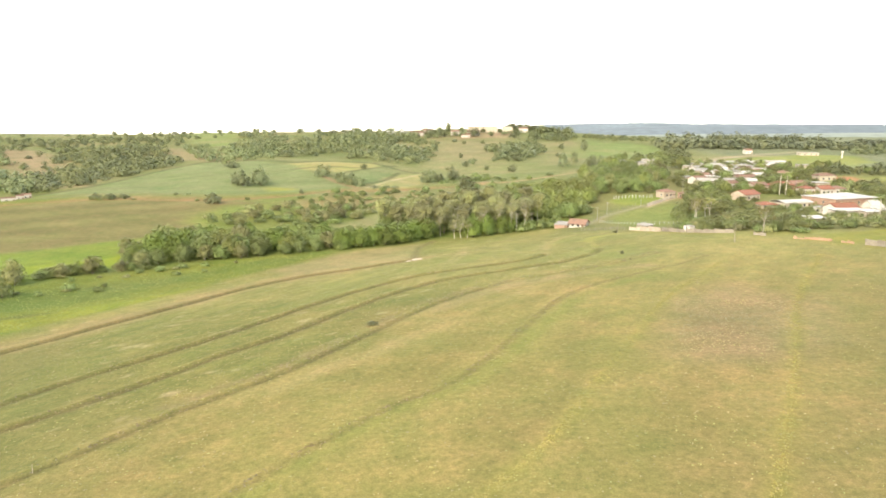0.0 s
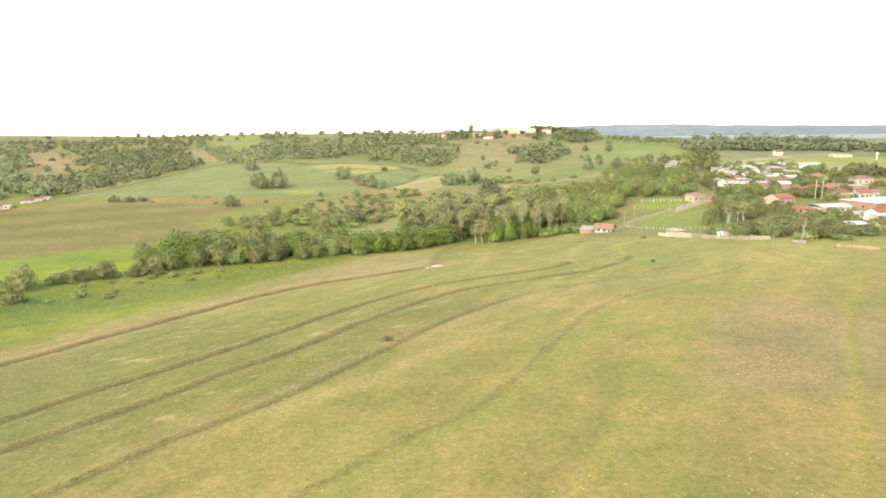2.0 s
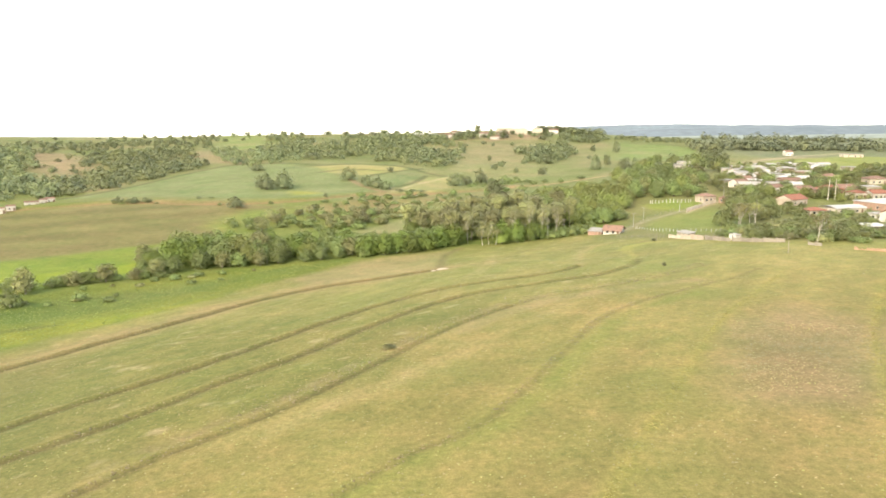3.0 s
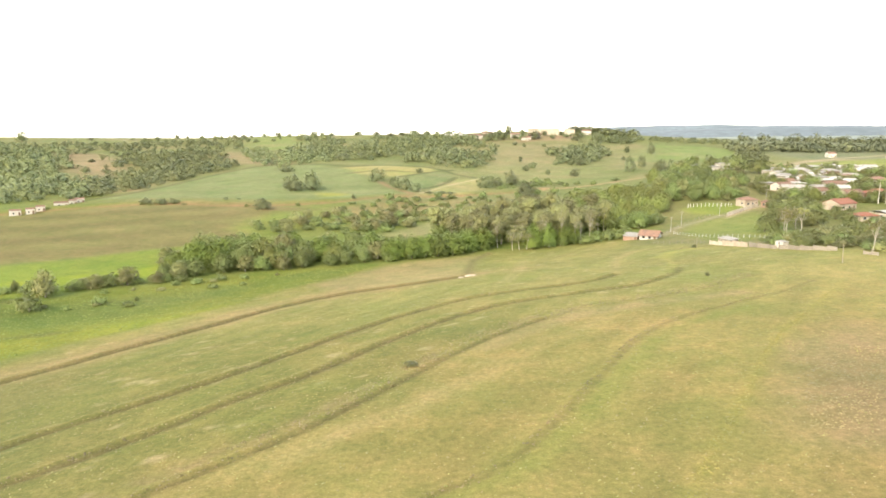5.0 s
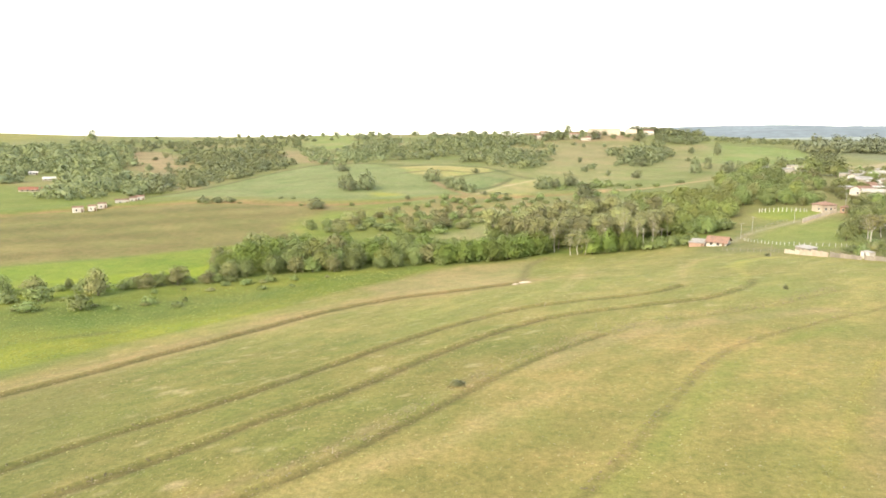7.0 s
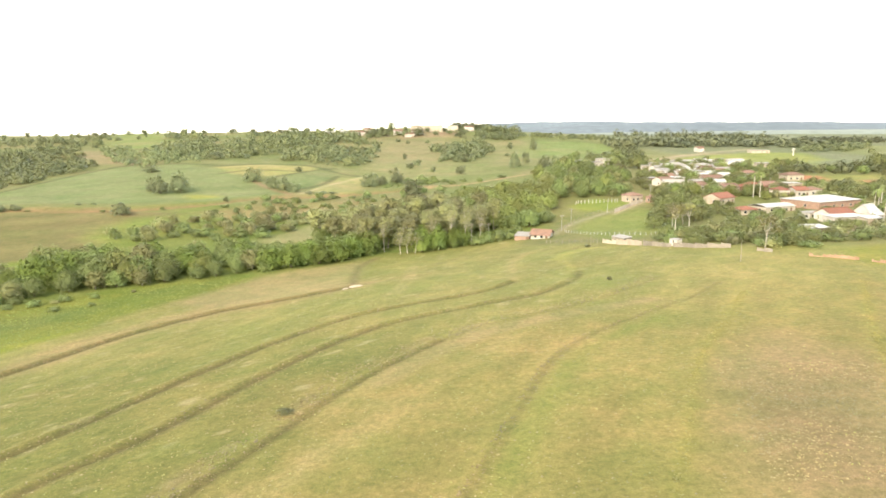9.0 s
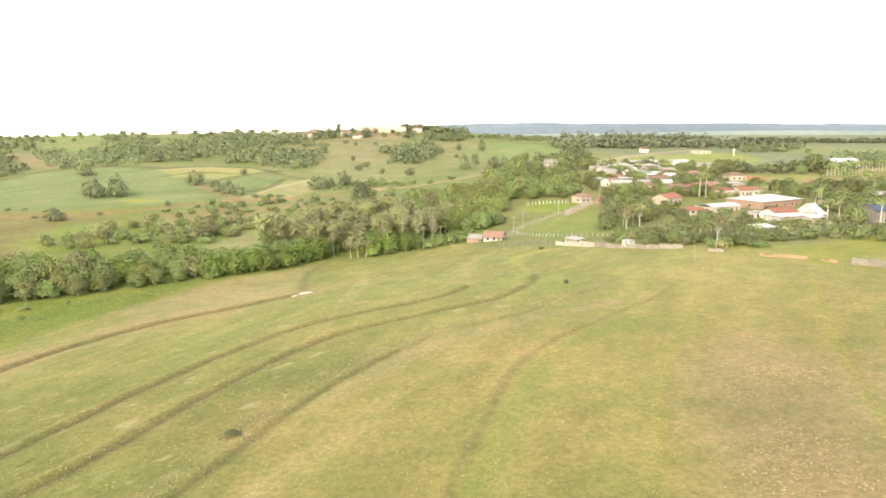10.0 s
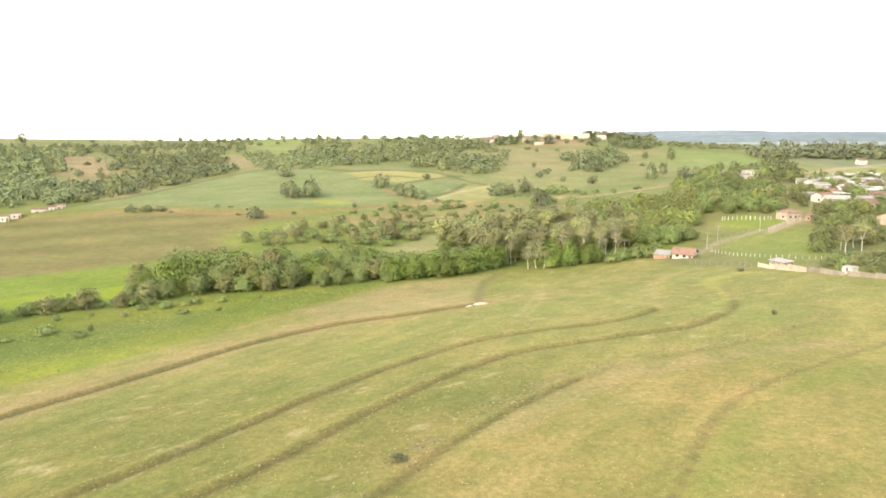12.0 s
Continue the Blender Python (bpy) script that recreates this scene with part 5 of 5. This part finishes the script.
# ---------------------------------------------------------------- village trees
for tx, ty, th, tw in ((103, 314, 10.5, 10), (111, 321, 9.8, 9), (106, 326, 9.5, 10), (112, 330, 8, 9), (104.5, 246.5, 9.8, 8.5)):
    plant("bare", tx, ty, th, tw)
for tx, ty, th, tw in ((104, 334, 8.5, 10), (98, 325, 6.5, 9), (135, 302, 6, 9), (160, 326, 4.5, 7), (227, 436, 7.5, 9), (193, 337, 5.6, 8), (109, 424, 5.6, 6.5), (118, 431, 6.4, 9.6), (101, 441, 9.7, 13), (131, 414, 6.5, 9), (195, 458, 7.3, 14),
                       (224, 483, 8, 12), (157, 590, 15, 20), (175, 588, 13.5, 20), (153, 662, 7.6, 10), (152, 700, 9.6, 8), (160, 668, 8, 12), (224, 586, 7, 16), (341, 553, 17, 17), (263, 407, 10.5, 18), (278, 406, 11, 18), (244, 435, 5.5, 18), (169, 273, 9, 9)):
    plant("garden", tx, ty, th, tw, "garden tree among the village houses")
for tx, ty in scatter([(90, 292), (112, 290), (130, 326), (141, 300), (150, 284), (178, 283), (150, 246), (112, 238), (103, 250), (96, 266)], 64, 5.2, 14):
    k = random.random()
    plant("brush" if k < 0.4 else "shrub" if k < 0.6 else "garden", tx, ty, random.uniform(2.2, 4.0) if k < 0.6 else random.uniform(3.2, 5.2), random.uniform(5, 8.5), "bush of the scrub between field wall and village")
for tx, ty in scatter([(140, 240), (172, 262), (190, 280), (215, 270), (180, 225), (150, 222)], 24, 6, 15):
    plant("shrub", tx, ty, random.uniform(2.5, 4.5), random.uniform(5, 8), "bush on the grassy bank beside the village")
for tx, ty in scatter([(100, 340), (125, 335), (150, 345), (140, 362), (135, 400), (120, 396), (116, 372)], 14, 7, 16):
    plant("garden", tx, ty, random.uniform(4.5, 7), random.uniform(7, 10), "garden tree beside the lane")
OPEN = ([(228, 462), (256, 522), (282, 522), (268, 466)], [(276, 455), (284, 486), (326, 502), (306, 458)], [(210, 445), (280, 448), (345, 530), (294, 526), (250, 526)], [(300, 556), (350, 585), (385, 655), (345, 645), (305, 600)], [(138, 358), (180, 358), (195, 402), (160, 408)])
for tx, ty in scatter([(150, 385), (215, 370), (330, 400), (340, 640), (210, 640), (140, 500), (130, 440)], 125, 9.5, 17):
    if any(inside(np.array([tx]), np.array([ty]), q)[0] for q in OPEN):
        continue
    plant(random.choices(("garden", "fresh", "scrubby", "native"), (45, 18, 22, 15))[0], tx, ty, random.uniform(3.5, 7.5), random.uniform(5, 10), "garden tree among the village houses")

for tx, ty in scatter([(128, 392), (160, 408), (215, 368), (245, 440), (205, 470), (140, 445)], 44, 7, 56):
    plant(random.choices(("garden", "brush", "shrub", "fresh"), (45, 20, 20, 15))[0], tx, ty, random.uniform(3.0, 6.5), random.uniform(5, 9), "leafy bush or small tree in a village yard")
for tx, ty in scatter(CORE, 34, 8, 55, False):
    if free_of(tx, ty, -2.0):
        plant(random.choices(("garden", "native", "scrubby"), (50, 30, 20))[0], tx, ty, random.uniform(4.5, 8), random.uniform(5, 8.5), "garden tree between the houses of the village centre")


for tx, ty in scatter([(78, 276), (97, 252.5), (104, 241), (126, 246), (138, 278), (118, 300), (96, 298)], 34, 4.6, 61):
    k = random.random()
    plant("brush" if k < 0.35 else "shrub" if k < 0.75 else "garden", tx, ty, random.uniform(2.2, 4.2) if k < 0.75 else random.uniform(4, 6), random.uniform(4.5, 7.5), "bush of the scrub behind the field wall")
for tx, ty in scatter([(140, 392), (158, 400), (186, 412), (216, 400), (236, 420), (250, 500), (262, 600), (230, 640), (180, 600), (150, 500)], 70, 7.5, 62):
    if any(inside(np.array([tx]), np.array([ty]), q)[0] for q in OPEN):
        continue
    plant(random.choices(("garden", "native", "scrubby", "fresh"), (40, 30, 15, 15))[0], tx, ty, random.uniform(4.5, 8.5), random.uniform(6, 10), "leafy tree between the village houses")
for tx, ty in scatter([(140, 300), (176, 322), (182, 346), (150, 343), (132, 330), (128, 308)], 9, 8, 63):
    plant(random.choices(("garden", "shrub", "native"), (50, 25, 25))[0], tx, ty, random.uniform(2.8, 4.4), random.uniform(5, 7.5), "leafy tree in the yards below the hall")
for tx, ty in scatter([(200, 320), (240, 340), (300, 420), (300, 470), (225, 400), (218, 372)], 46, 7, 64):
    if any(inside(np.array([tx]), np.array([ty]), q)[0] for q in OPEN):
        continue
    plant(random.choices(("garden", "native", "scrubby"), (45, 35, 20))[0], tx, ty, random.uniform(4.5, 8.0), random.uniform(6, 10), "leafy tree on the village edge")


for bx, by, br in [q for q in BUILT if 138 < q[0] < 300 and 290 < q[1] < 640]:
    for _ in range(2):
        way = Vector((bx, by - 40)).normalized()
        off = random.uniform(-0.8, 0.8) * br
        tx, ty = bx - way.x * br * 1.05 - way.y * off, by - way.y * br * 1.05 + way.x * off
        if random.random() < 0.62 and free_of(tx, ty, -br * 0.25):
            plant(random.choices(("garden", "shrub", "brush"), (45, 35, 20))[0], tx, ty, random.uniform(1.8, 3.6), random.uniform(3.5, 6.5), "leafy garden bush in front of a village house")


def palm(x, y, high, seed, label):
    """A palm: ringed slender trunk and a head of drooping fronds."""
    rng = random.Random(seed)
    root = new("palm_tree")
    root.matrix_basis = pose(x, y, gz(x, y), 0, 0, rng.uniform(0, 360))
    vs, qs = [], []
    sway = rng.uniform(-0.3, 0.3)
    tube(vs, qs, [(sway * t * t, 0, -0.4 + (high + 0.4) * t) for t in (0, 0.25, 0.5, 0.75, 1)], [0.24, 0.19, 0.17, 0.16, 0.15], 7)
    t = new("trunk", mesh_from("trunk", [tuple(v) for v in vs], qs, M_PALEBARK, True))
    t.parent = root
    fv, fq = [], []
    for k in range(22):
        ang, rise, ln = 2.399 * k, rng.uniform(-0.35, 1.0), rng.uniform(1.9, 2.7)
        spine = [(sway + math.cos(ang) * ln * s, math.sin(ang) * ln * s, high + rise * ln * s - 1.15 * ln * s * s * 0.8) for s in (0, 0.33, 0.66, 1.0)]
        for i in range(3):
            w0, w1 = (0.12, 0.34, 0.30, 0.04)[i], (0.12, 0.34, 0.30, 0.04)[i + 1]
            a, b = spine[i], spine[i + 1]
            sx, sy = -math.sin(ang), math.cos(ang)
            for s in (-1, 1):
                base = len(fv)
                fv += [a, b, (b[0] + s * sx * w1, b[1] + s * sy * w1, b[2] - w1 * 0.6), (a[0] + s * sx * w0, a[1] + s * sy * w0, a[2] - w0 * 0.6)]
                fq.append((base, base + 1, base + 2, base + 3))
    c = new("crown", mesh_from("crown", fv, fq, M_LEAF))
    c.parent = root
    return tagged(root, label, "palm", "palms")


for i, (tx, ty, th) in enumerate(((177, 404, 12), (180.5, 404, 12.5), (171, 285, 10), (163, 280, 8.5), (174, 268, 9), (216, 362, 8), (206, 350, 8), (224, 372, 9))):
    palm(tx, ty, th, i, "tall palm with slender pale trunk among houses")
for i in range(20):
    palm(330 + 4.2 * i, 520 + 2.0 * i, random.uniform(7, 9), 30 + i, "palm with pale trunk in a planted row")


# ---------------------------------------------------------------- far woods and hills
def far_wood(name, poly, spacing, hlo, hhi, seed, label, foliage, thin=0.445):
    """A wood seen from afar: many small lobed crowns on short trunks, in one mesh."""
    rng = np.random.default_rng(seed)
    spacing *= 0.85
    protos = []
    for k in range(6):
        wide = rng.uniform(0.40, 0.60)
        protos.append(dome_crown(rng, (0, 0, 0.45), (wide, wide, 0.5), 10, 128, 0.125, 1)[:3])
    xs, ys = np.array([p[0] for p in poly]), np.array([p[1] for p in poly])
    gx, gy = np.meshgrid(np.arange(xs.min(), xs.max(), spacing), np.arange(ys.min(), ys.max(), spacing))
    px, py = gx.ravel() + rng.uniform(-0.5, 0.5, gx.size) * spacing, gy.ravel() + rng.uniform(-0.5, 0.5, gx.size) * spacing
    ok = inside(px, py, poly) & (0.6 * fbm(px, py, 60) + 0.4 * fbm(px, py, 22) > thin)
    for bx, by, br in BUILT:
        ok &= np.hypot(px - bx, py - by) > br + 4
    px, py = px[ok], py[ok]
    pz = land(px, py) + relief(px, py)
    vs, fs, ns, base = [], [], [], 0
    for i in range(len(px)):
        v, f, nm = protos[int(rng.integers(6))]
        h, w, a = hlo * 0.45 + (hhi - hlo * 0.45) * rng.random() ** 1.3, rng.uniform(0.9, 1.5), rng.uniform(0, 6.28)
        c, s = math.cos(a), math.sin(a)
        q = np.column_stack([(v[:, 0] * c - v[:, 1] * s) * h * w, (v[:, 0] * s + v[:, 1] * c) * h * w, v[:, 2] * h]) + (px[i], py[i], pz[i] - 0.12 * h)
        vs.append(q)
        ns.append(np.column_stack([nm[:, 0] * c - nm[:, 1] * s, nm[:, 0] * s + nm[:, 1] * c, nm[:, 2]]))
        fs.append(f + base)
        base += len(v)
    ob = new(name, mesh_from(name, np.vstack(vs), np.vstack(fs), foliage, False, np.vstack(ns)))
    return tagged(ob, label, "woodland", kind="stuff")


WOODS = [
    ([(-900, 900), (-601, 880), (-493, 737), (-371, 592), (-296, 466), (-330, 440), (-430, 452), (-620, 600), (-900, 760)], 11.5, 7, 13, "dark woodland filling the side valley", M_LEAF_FAR),
    ([(-440, 718), (-458, 817), (-384, 861), (-287, 700), (-280, 640), (-284, 600), (-286, 543), (-286, 466), (-326, 500)], 11.5, 6, 11, "woodland strip climbing the hillside", M_LEAF_FAR),
    ([(-700, 930), (-430, 1060), (-375, 909), (-458, 827), (-480, 763)], 15, 5, 9, "scattered trees on the upper slope", M_LEAF_FAR),
    ([(-800, 1000), (-700, 1060), (-480, 1085), (-480, 1060), (-700, 960)], 15, 5, 8, "scrubby trees below the ridge", M_LEAF_FAR),
    ([(-337, 1040), (-200, 1050), (-47, 990), (-32, 880), (-37, 675), (-75, 654), (-115, 700), (-254, 785)], 12, 7, 12, "hillside woodland below the settlement", M_LEAF_FAR),
    ([(-353, 859), (-211, 837), (-195, 700), (-233, 655), (-306, 763)], 14, 6, 10, "tree clumps above the green crop", M_LEAF_FAR),
    ([(18, 850), (83, 925), (92, 827), (52, 690), (30, 730)], 11, 7, 11, "wooded gully on the pasture hillside", M_LEAF_FAR),
    ([(100, 1020), (240, 1045), (300, 1010), (235, 985), (110, 965)], 12, 6, 9, "dark tree line on the far slope", M_LEAF_FAR),
    ([(235, 885), (330, 900), (430, 922), (520, 945), (540, 985), (440, 975), (300, 950), (240, 940)], 10.5, 9, 16, "eucalyptus plantation beyond the village", M_LEAF_PLANT),
    ([(258, 530), (300, 530), (345, 548), (420, 590), (520, 640), (520, 690), (420, 660), (350, 600), (330, 570), (262, 552)], 11, 6, 11, "trees beyond the village edge", M_LEAF_FAR),
    ([(190, 300), (330, 340), (420, 520), (350, 560), (330, 400), (200, 345)], 12, 6, 10, "village woodland of mixed trees", M_LEAF),
    ([(150, 690), (205, 780), (235, 860), (250, 860), (236, 760), (215, 690), (190, 655)], 12, 6, 10, "trees along the road past the village", M_LEAF_FAR),
    ([(46, 1058), (150, 1072), (156, 1100), (60, 1096)], 8, 8, 13, "dense grove on the hilltop beside the settlement", M_LEAF_FAR),
    ([(450, 850), (520, 870), (620, 990), (560, 985), (500, 940)], 13, 7, 12, "dull scrubby wood on the plain", M_LEAF_FAR),
    ([(430, 690), (560, 700), (640, 830), (560, 820), (480, 760)], 15, 7, 13, "scattered tall trees on the plain", M_LEAF_FAR),
]
for i, (poly, spacing, lo, hi, words, foliage) in enumerate(WOODS):
    far_wood("woodland", poly, spacing, lo, hi, 40 + i, words, foliage, 0.42 if i == 0 else 0.42 if i == 1 else 0.30 if i in (8, 12) else 0.46 if i < 6 or i > 12 else 0.46 if i == 10 else 0.38)
far_wood("tree_belt", [(560, 1040), (700, 1052), (870, 1080), (870, 1106), (700, 1084), (560, 1070)], 7.5, 9, 11, 70, "long dark belt of trees on the far plain", M_LEAF_PLANT, 0.15)
far_wood("tree_belt", [(300, 1080), (560, 1130), (560, 1160), (300, 1120)], 12, 8, 13, 71, "loose belt of trees behind the plantation", M_LEAF_PLANT, 0.40)


def far_ridge(name, y0, x0, x1, base, high, seed, label, material=M_HILL):
    """A rounded range of hills at the horizon, with depth."""
    xs = np.linspace(x0, x1, 160)
    prof = base + high * (0.30 + 0.60 * fbm(xs, xs * 0 + seed * 50, 700) + 0.25 * fbm(xs, xs * 0 + seed * 9, 160)) * np.clip(np.minimum((xs - x0) / 500, (x1 - xs) / 500), 0, 1) ** 0.6
    rows = []
    for k, (dy, s) in enumerate(((-420, 0.0), (-280, 0.35), (-150, 0.72), (-50, 0.95), (0, 1.0), (120, 0.5))):
        rows.append(np.column_stack([xs, np.full_like(xs, y0 + dy) + 60 * (fbm(xs, xs * 0 + k, 300) - 0.5), -30 + (prof + 30) * s]))
    v = np.vstack(rows)
    k = np.arange(len(v)).reshape(len(rows), len(xs))
    q = np.stack([k[:-1, :-1], k[:-1, 1:], k[1:, 1:], k[1:, :-1]], -1).reshape(-1, 4)
    return tagged(new(name, mesh_from(name, v, q, material, True)), label, "hills", kind="structure")


# backdrop ranges; the haze of distance lies in their base colour
far_ridge("backdrop", 4500, 250, 4800, 28, 36, 3, "horizon hills with blue haze painted into their colour")
far_ridge("backdrop", 2150, 180, 4300, 21, 32, 5, "low hills across the plain, painted in blue haze colour")
far_ridge("backdrop", 1780, 260, 4200, 12, 19, 8, "plain rolling below the hills, painted in pale haze colour", M_PLAIN)

# ---------------------------------------------------------------- grass, weeds and small things in the field
FIELD = [(-150, 62), (135, 62), (135, 170), (100, 235), (70, 296), (45, 325), (0, 322), (-14, 330), (-54, 302), (-80, 262), (-105, 215), (-124, 180), (-150, 130)]


def tufts(name, places, size, material, label, blades=5, lift=0.7):
    """Grass or weed tufts at plan places in one mesh, each a spray of blades drooping from its top."""
    rng = np.random.default_rng(len(places))
    p = np.asarray(places)
    n = len(p)
    z = land(p[:, 0], p[:, 1]) + relief(p[:, 0], p[:, 1]) + banks_height(p[:, 0], p[:, 1])
    s = size * rng.uniform(0.5, 1.5, n)
    vs, fs = [np.column_stack([p + rng.normal(0, 0.12, p.shape) * s[:, None], z + s * lift * rng.uniform(0.6, 1.2, n)])], []
    for b in range(blades):
        a = rng.uniform(0, 6.28, n)
        ca, sa, w = np.cos(a), np.sin(a), 0.35 * s
        for sgn in (-1, 1):
            vs.append(np.column_stack([p[:, 0] + ca * s * 0.6 - sgn * sa * w, p[:, 1] + sa * s * 0.6 + sgn * ca * w, z - 0.04]))
        i = np.arange(n)
        fs.append(np.column_stack([i, i + (1 + 2 * b) * n, i + (2 + 2 * b) * n]))
    return tagged(new(name, mesh_from(name, np.vstack(vs), np.vstack(fs), material)), label, "grass", kind="stuff")


def sow(count, seed, poly, keep=None):
    rng = np.random.default_rng(seed)
    xs, ys = [q[0] for q in poly], [q[1] for q in poly]
    p = np.column_stack([rng.uniform(min(xs), max(xs), count), rng.uniform(min(ys), max(ys), count)])
    p = p[inside(p[:, 0], p[:, 1], poly)]
    return p if keep is None else p[keep(p[:, 0], p[:, 1], rng.random(len(p)))]


tufts("grass", sow(34000, 1, FIELD, lambda x, y, r: r < 0.25 + 0.75 * fbm(x, y, 14)), 0.24, M_TUFT, "short green grass tufts over the whole field", 5, 0.35)
tufts("dry_grass", sow(34000, 2, FIELD, lambda x, y, r: r < 1.5 * fbm(x, y, 10) - 0.25), 0.24, M_DRY, "dry straw-coloured grass tufts over the field", 5, 0.35)
tufts("lush_grass", sow(15000, 3, AREAS[4][0]), 0.42, M_LUSH, "tall lush grass on the wet strip by the stream", 6, 0.35)
tufts("brown_weeds", sow(5200, 4, AREAS[-1][0], lambda x, y, r: r < 1.8 * fbm(x, y, 5) - 0.2), 0.25, M_DRY, "dry brown weeds on a rough patch of the field", 6, 0.35)
weed_rng = np.random.default_rng(21)


def along(lines, per_metre, spread):
    """Places strewn along plan lines."""
    out = []
    for line in lines:
        k = weed_rng.integers(0, len(line) - 1, int(len(line) * 1.5 * per_metre))
        t = weed_rng.random(len(k))[:, None]
        out.append(line[k] * (1 - t) + line[k + 1] * t + weed_rng.normal(0, spread, (len(k), 2)))
    out = np.vstack(out)
    return out[weed_rng.random(len(out)) < 1.6 * fbm(out[:, 0], out[:, 1], 7) - 0.2]


tufts("bank_weeds", along([q[0] for q in BANKS[:6]], 9.0, 0.5), 0.22, M_WEED, "brown weeds along the terrace banks", 6, 0.4)
tufts("stubble_weeds", along([BANKS[3][0][30:] + (-2.2, 1.6), BANKS[4][0] + (-1.5, 1.5)], 16.0, 1.6), 0.24, M_WEED, "tall brown weeds in a band beside the bank", 6, 0.6)
tufts("yellow_weeds", along([q[0] for q in BANKS[6:]], 16.0, 0.42), 0.24, M_YELLOW, "yellowish weeds in lines across the field", 6, 0.35)


def earth_mound(x, y, long, wide, high, turn):
    """A low heap of pale dug soil with an uneven skirt."""
    bm = bmesh.new()
    rng = random.Random(3)
    rings = []
    for k, (s, z) in enumerate(((1.0, -0.15), (0.8, 0.35), (0.5, 0.8), (0.2, 1.0))):
        rings.append([bm.verts.new((long * s * math.cos(a) * rng.uniform(0.82, 1.15), wide * s * math.sin(a) * rng.uniform(0.82, 1.15), high * z * rng.uniform(0.8, 1.15))) for a in [i * math.pi / 8 for i in range(16)]])
    for lo, hi in zip(rings[:-1], rings[1:]):
        for i in range(16):
            bm.faces.new((lo[i], lo[(i + 1) % 16], hi[(i + 1) % 16], hi[i]))
    bm.faces.new(rings[-1])
    ob = part("earth_mound", bm, M_SOIL, None, "low heap of pale dug soil on the field track")
    ob.matrix_basis = pose(x, y, gz(x, y), 0, 0, turn)
    return tagged(ob, category="earth mound")


earth_mound(-17.0, 256, 2.6, 0.9, 0.5, 12)
earth_mound(-20.2, 254, 1.2, 0.6, 0.3, 30)
plant("weed_bush", -18, 140.5, 1.0, 2.6, "single low dark bush in the middle of the field")
plant("weed_bush", 49, 214, 1.1, 1.6, "small lone bush on the upper field")
plant("weed_bush", 62, 288, 1.2, 2.4, "low bush beside the fence at the field corner")
for px, py in ((-52, 78), (-66, 87), (-29, 113), (4, 178), (-8, 205)):
    pole(px, py, 1.1, 0.05, False, "short thin stake standing in the field", M_WOOD, "stake")
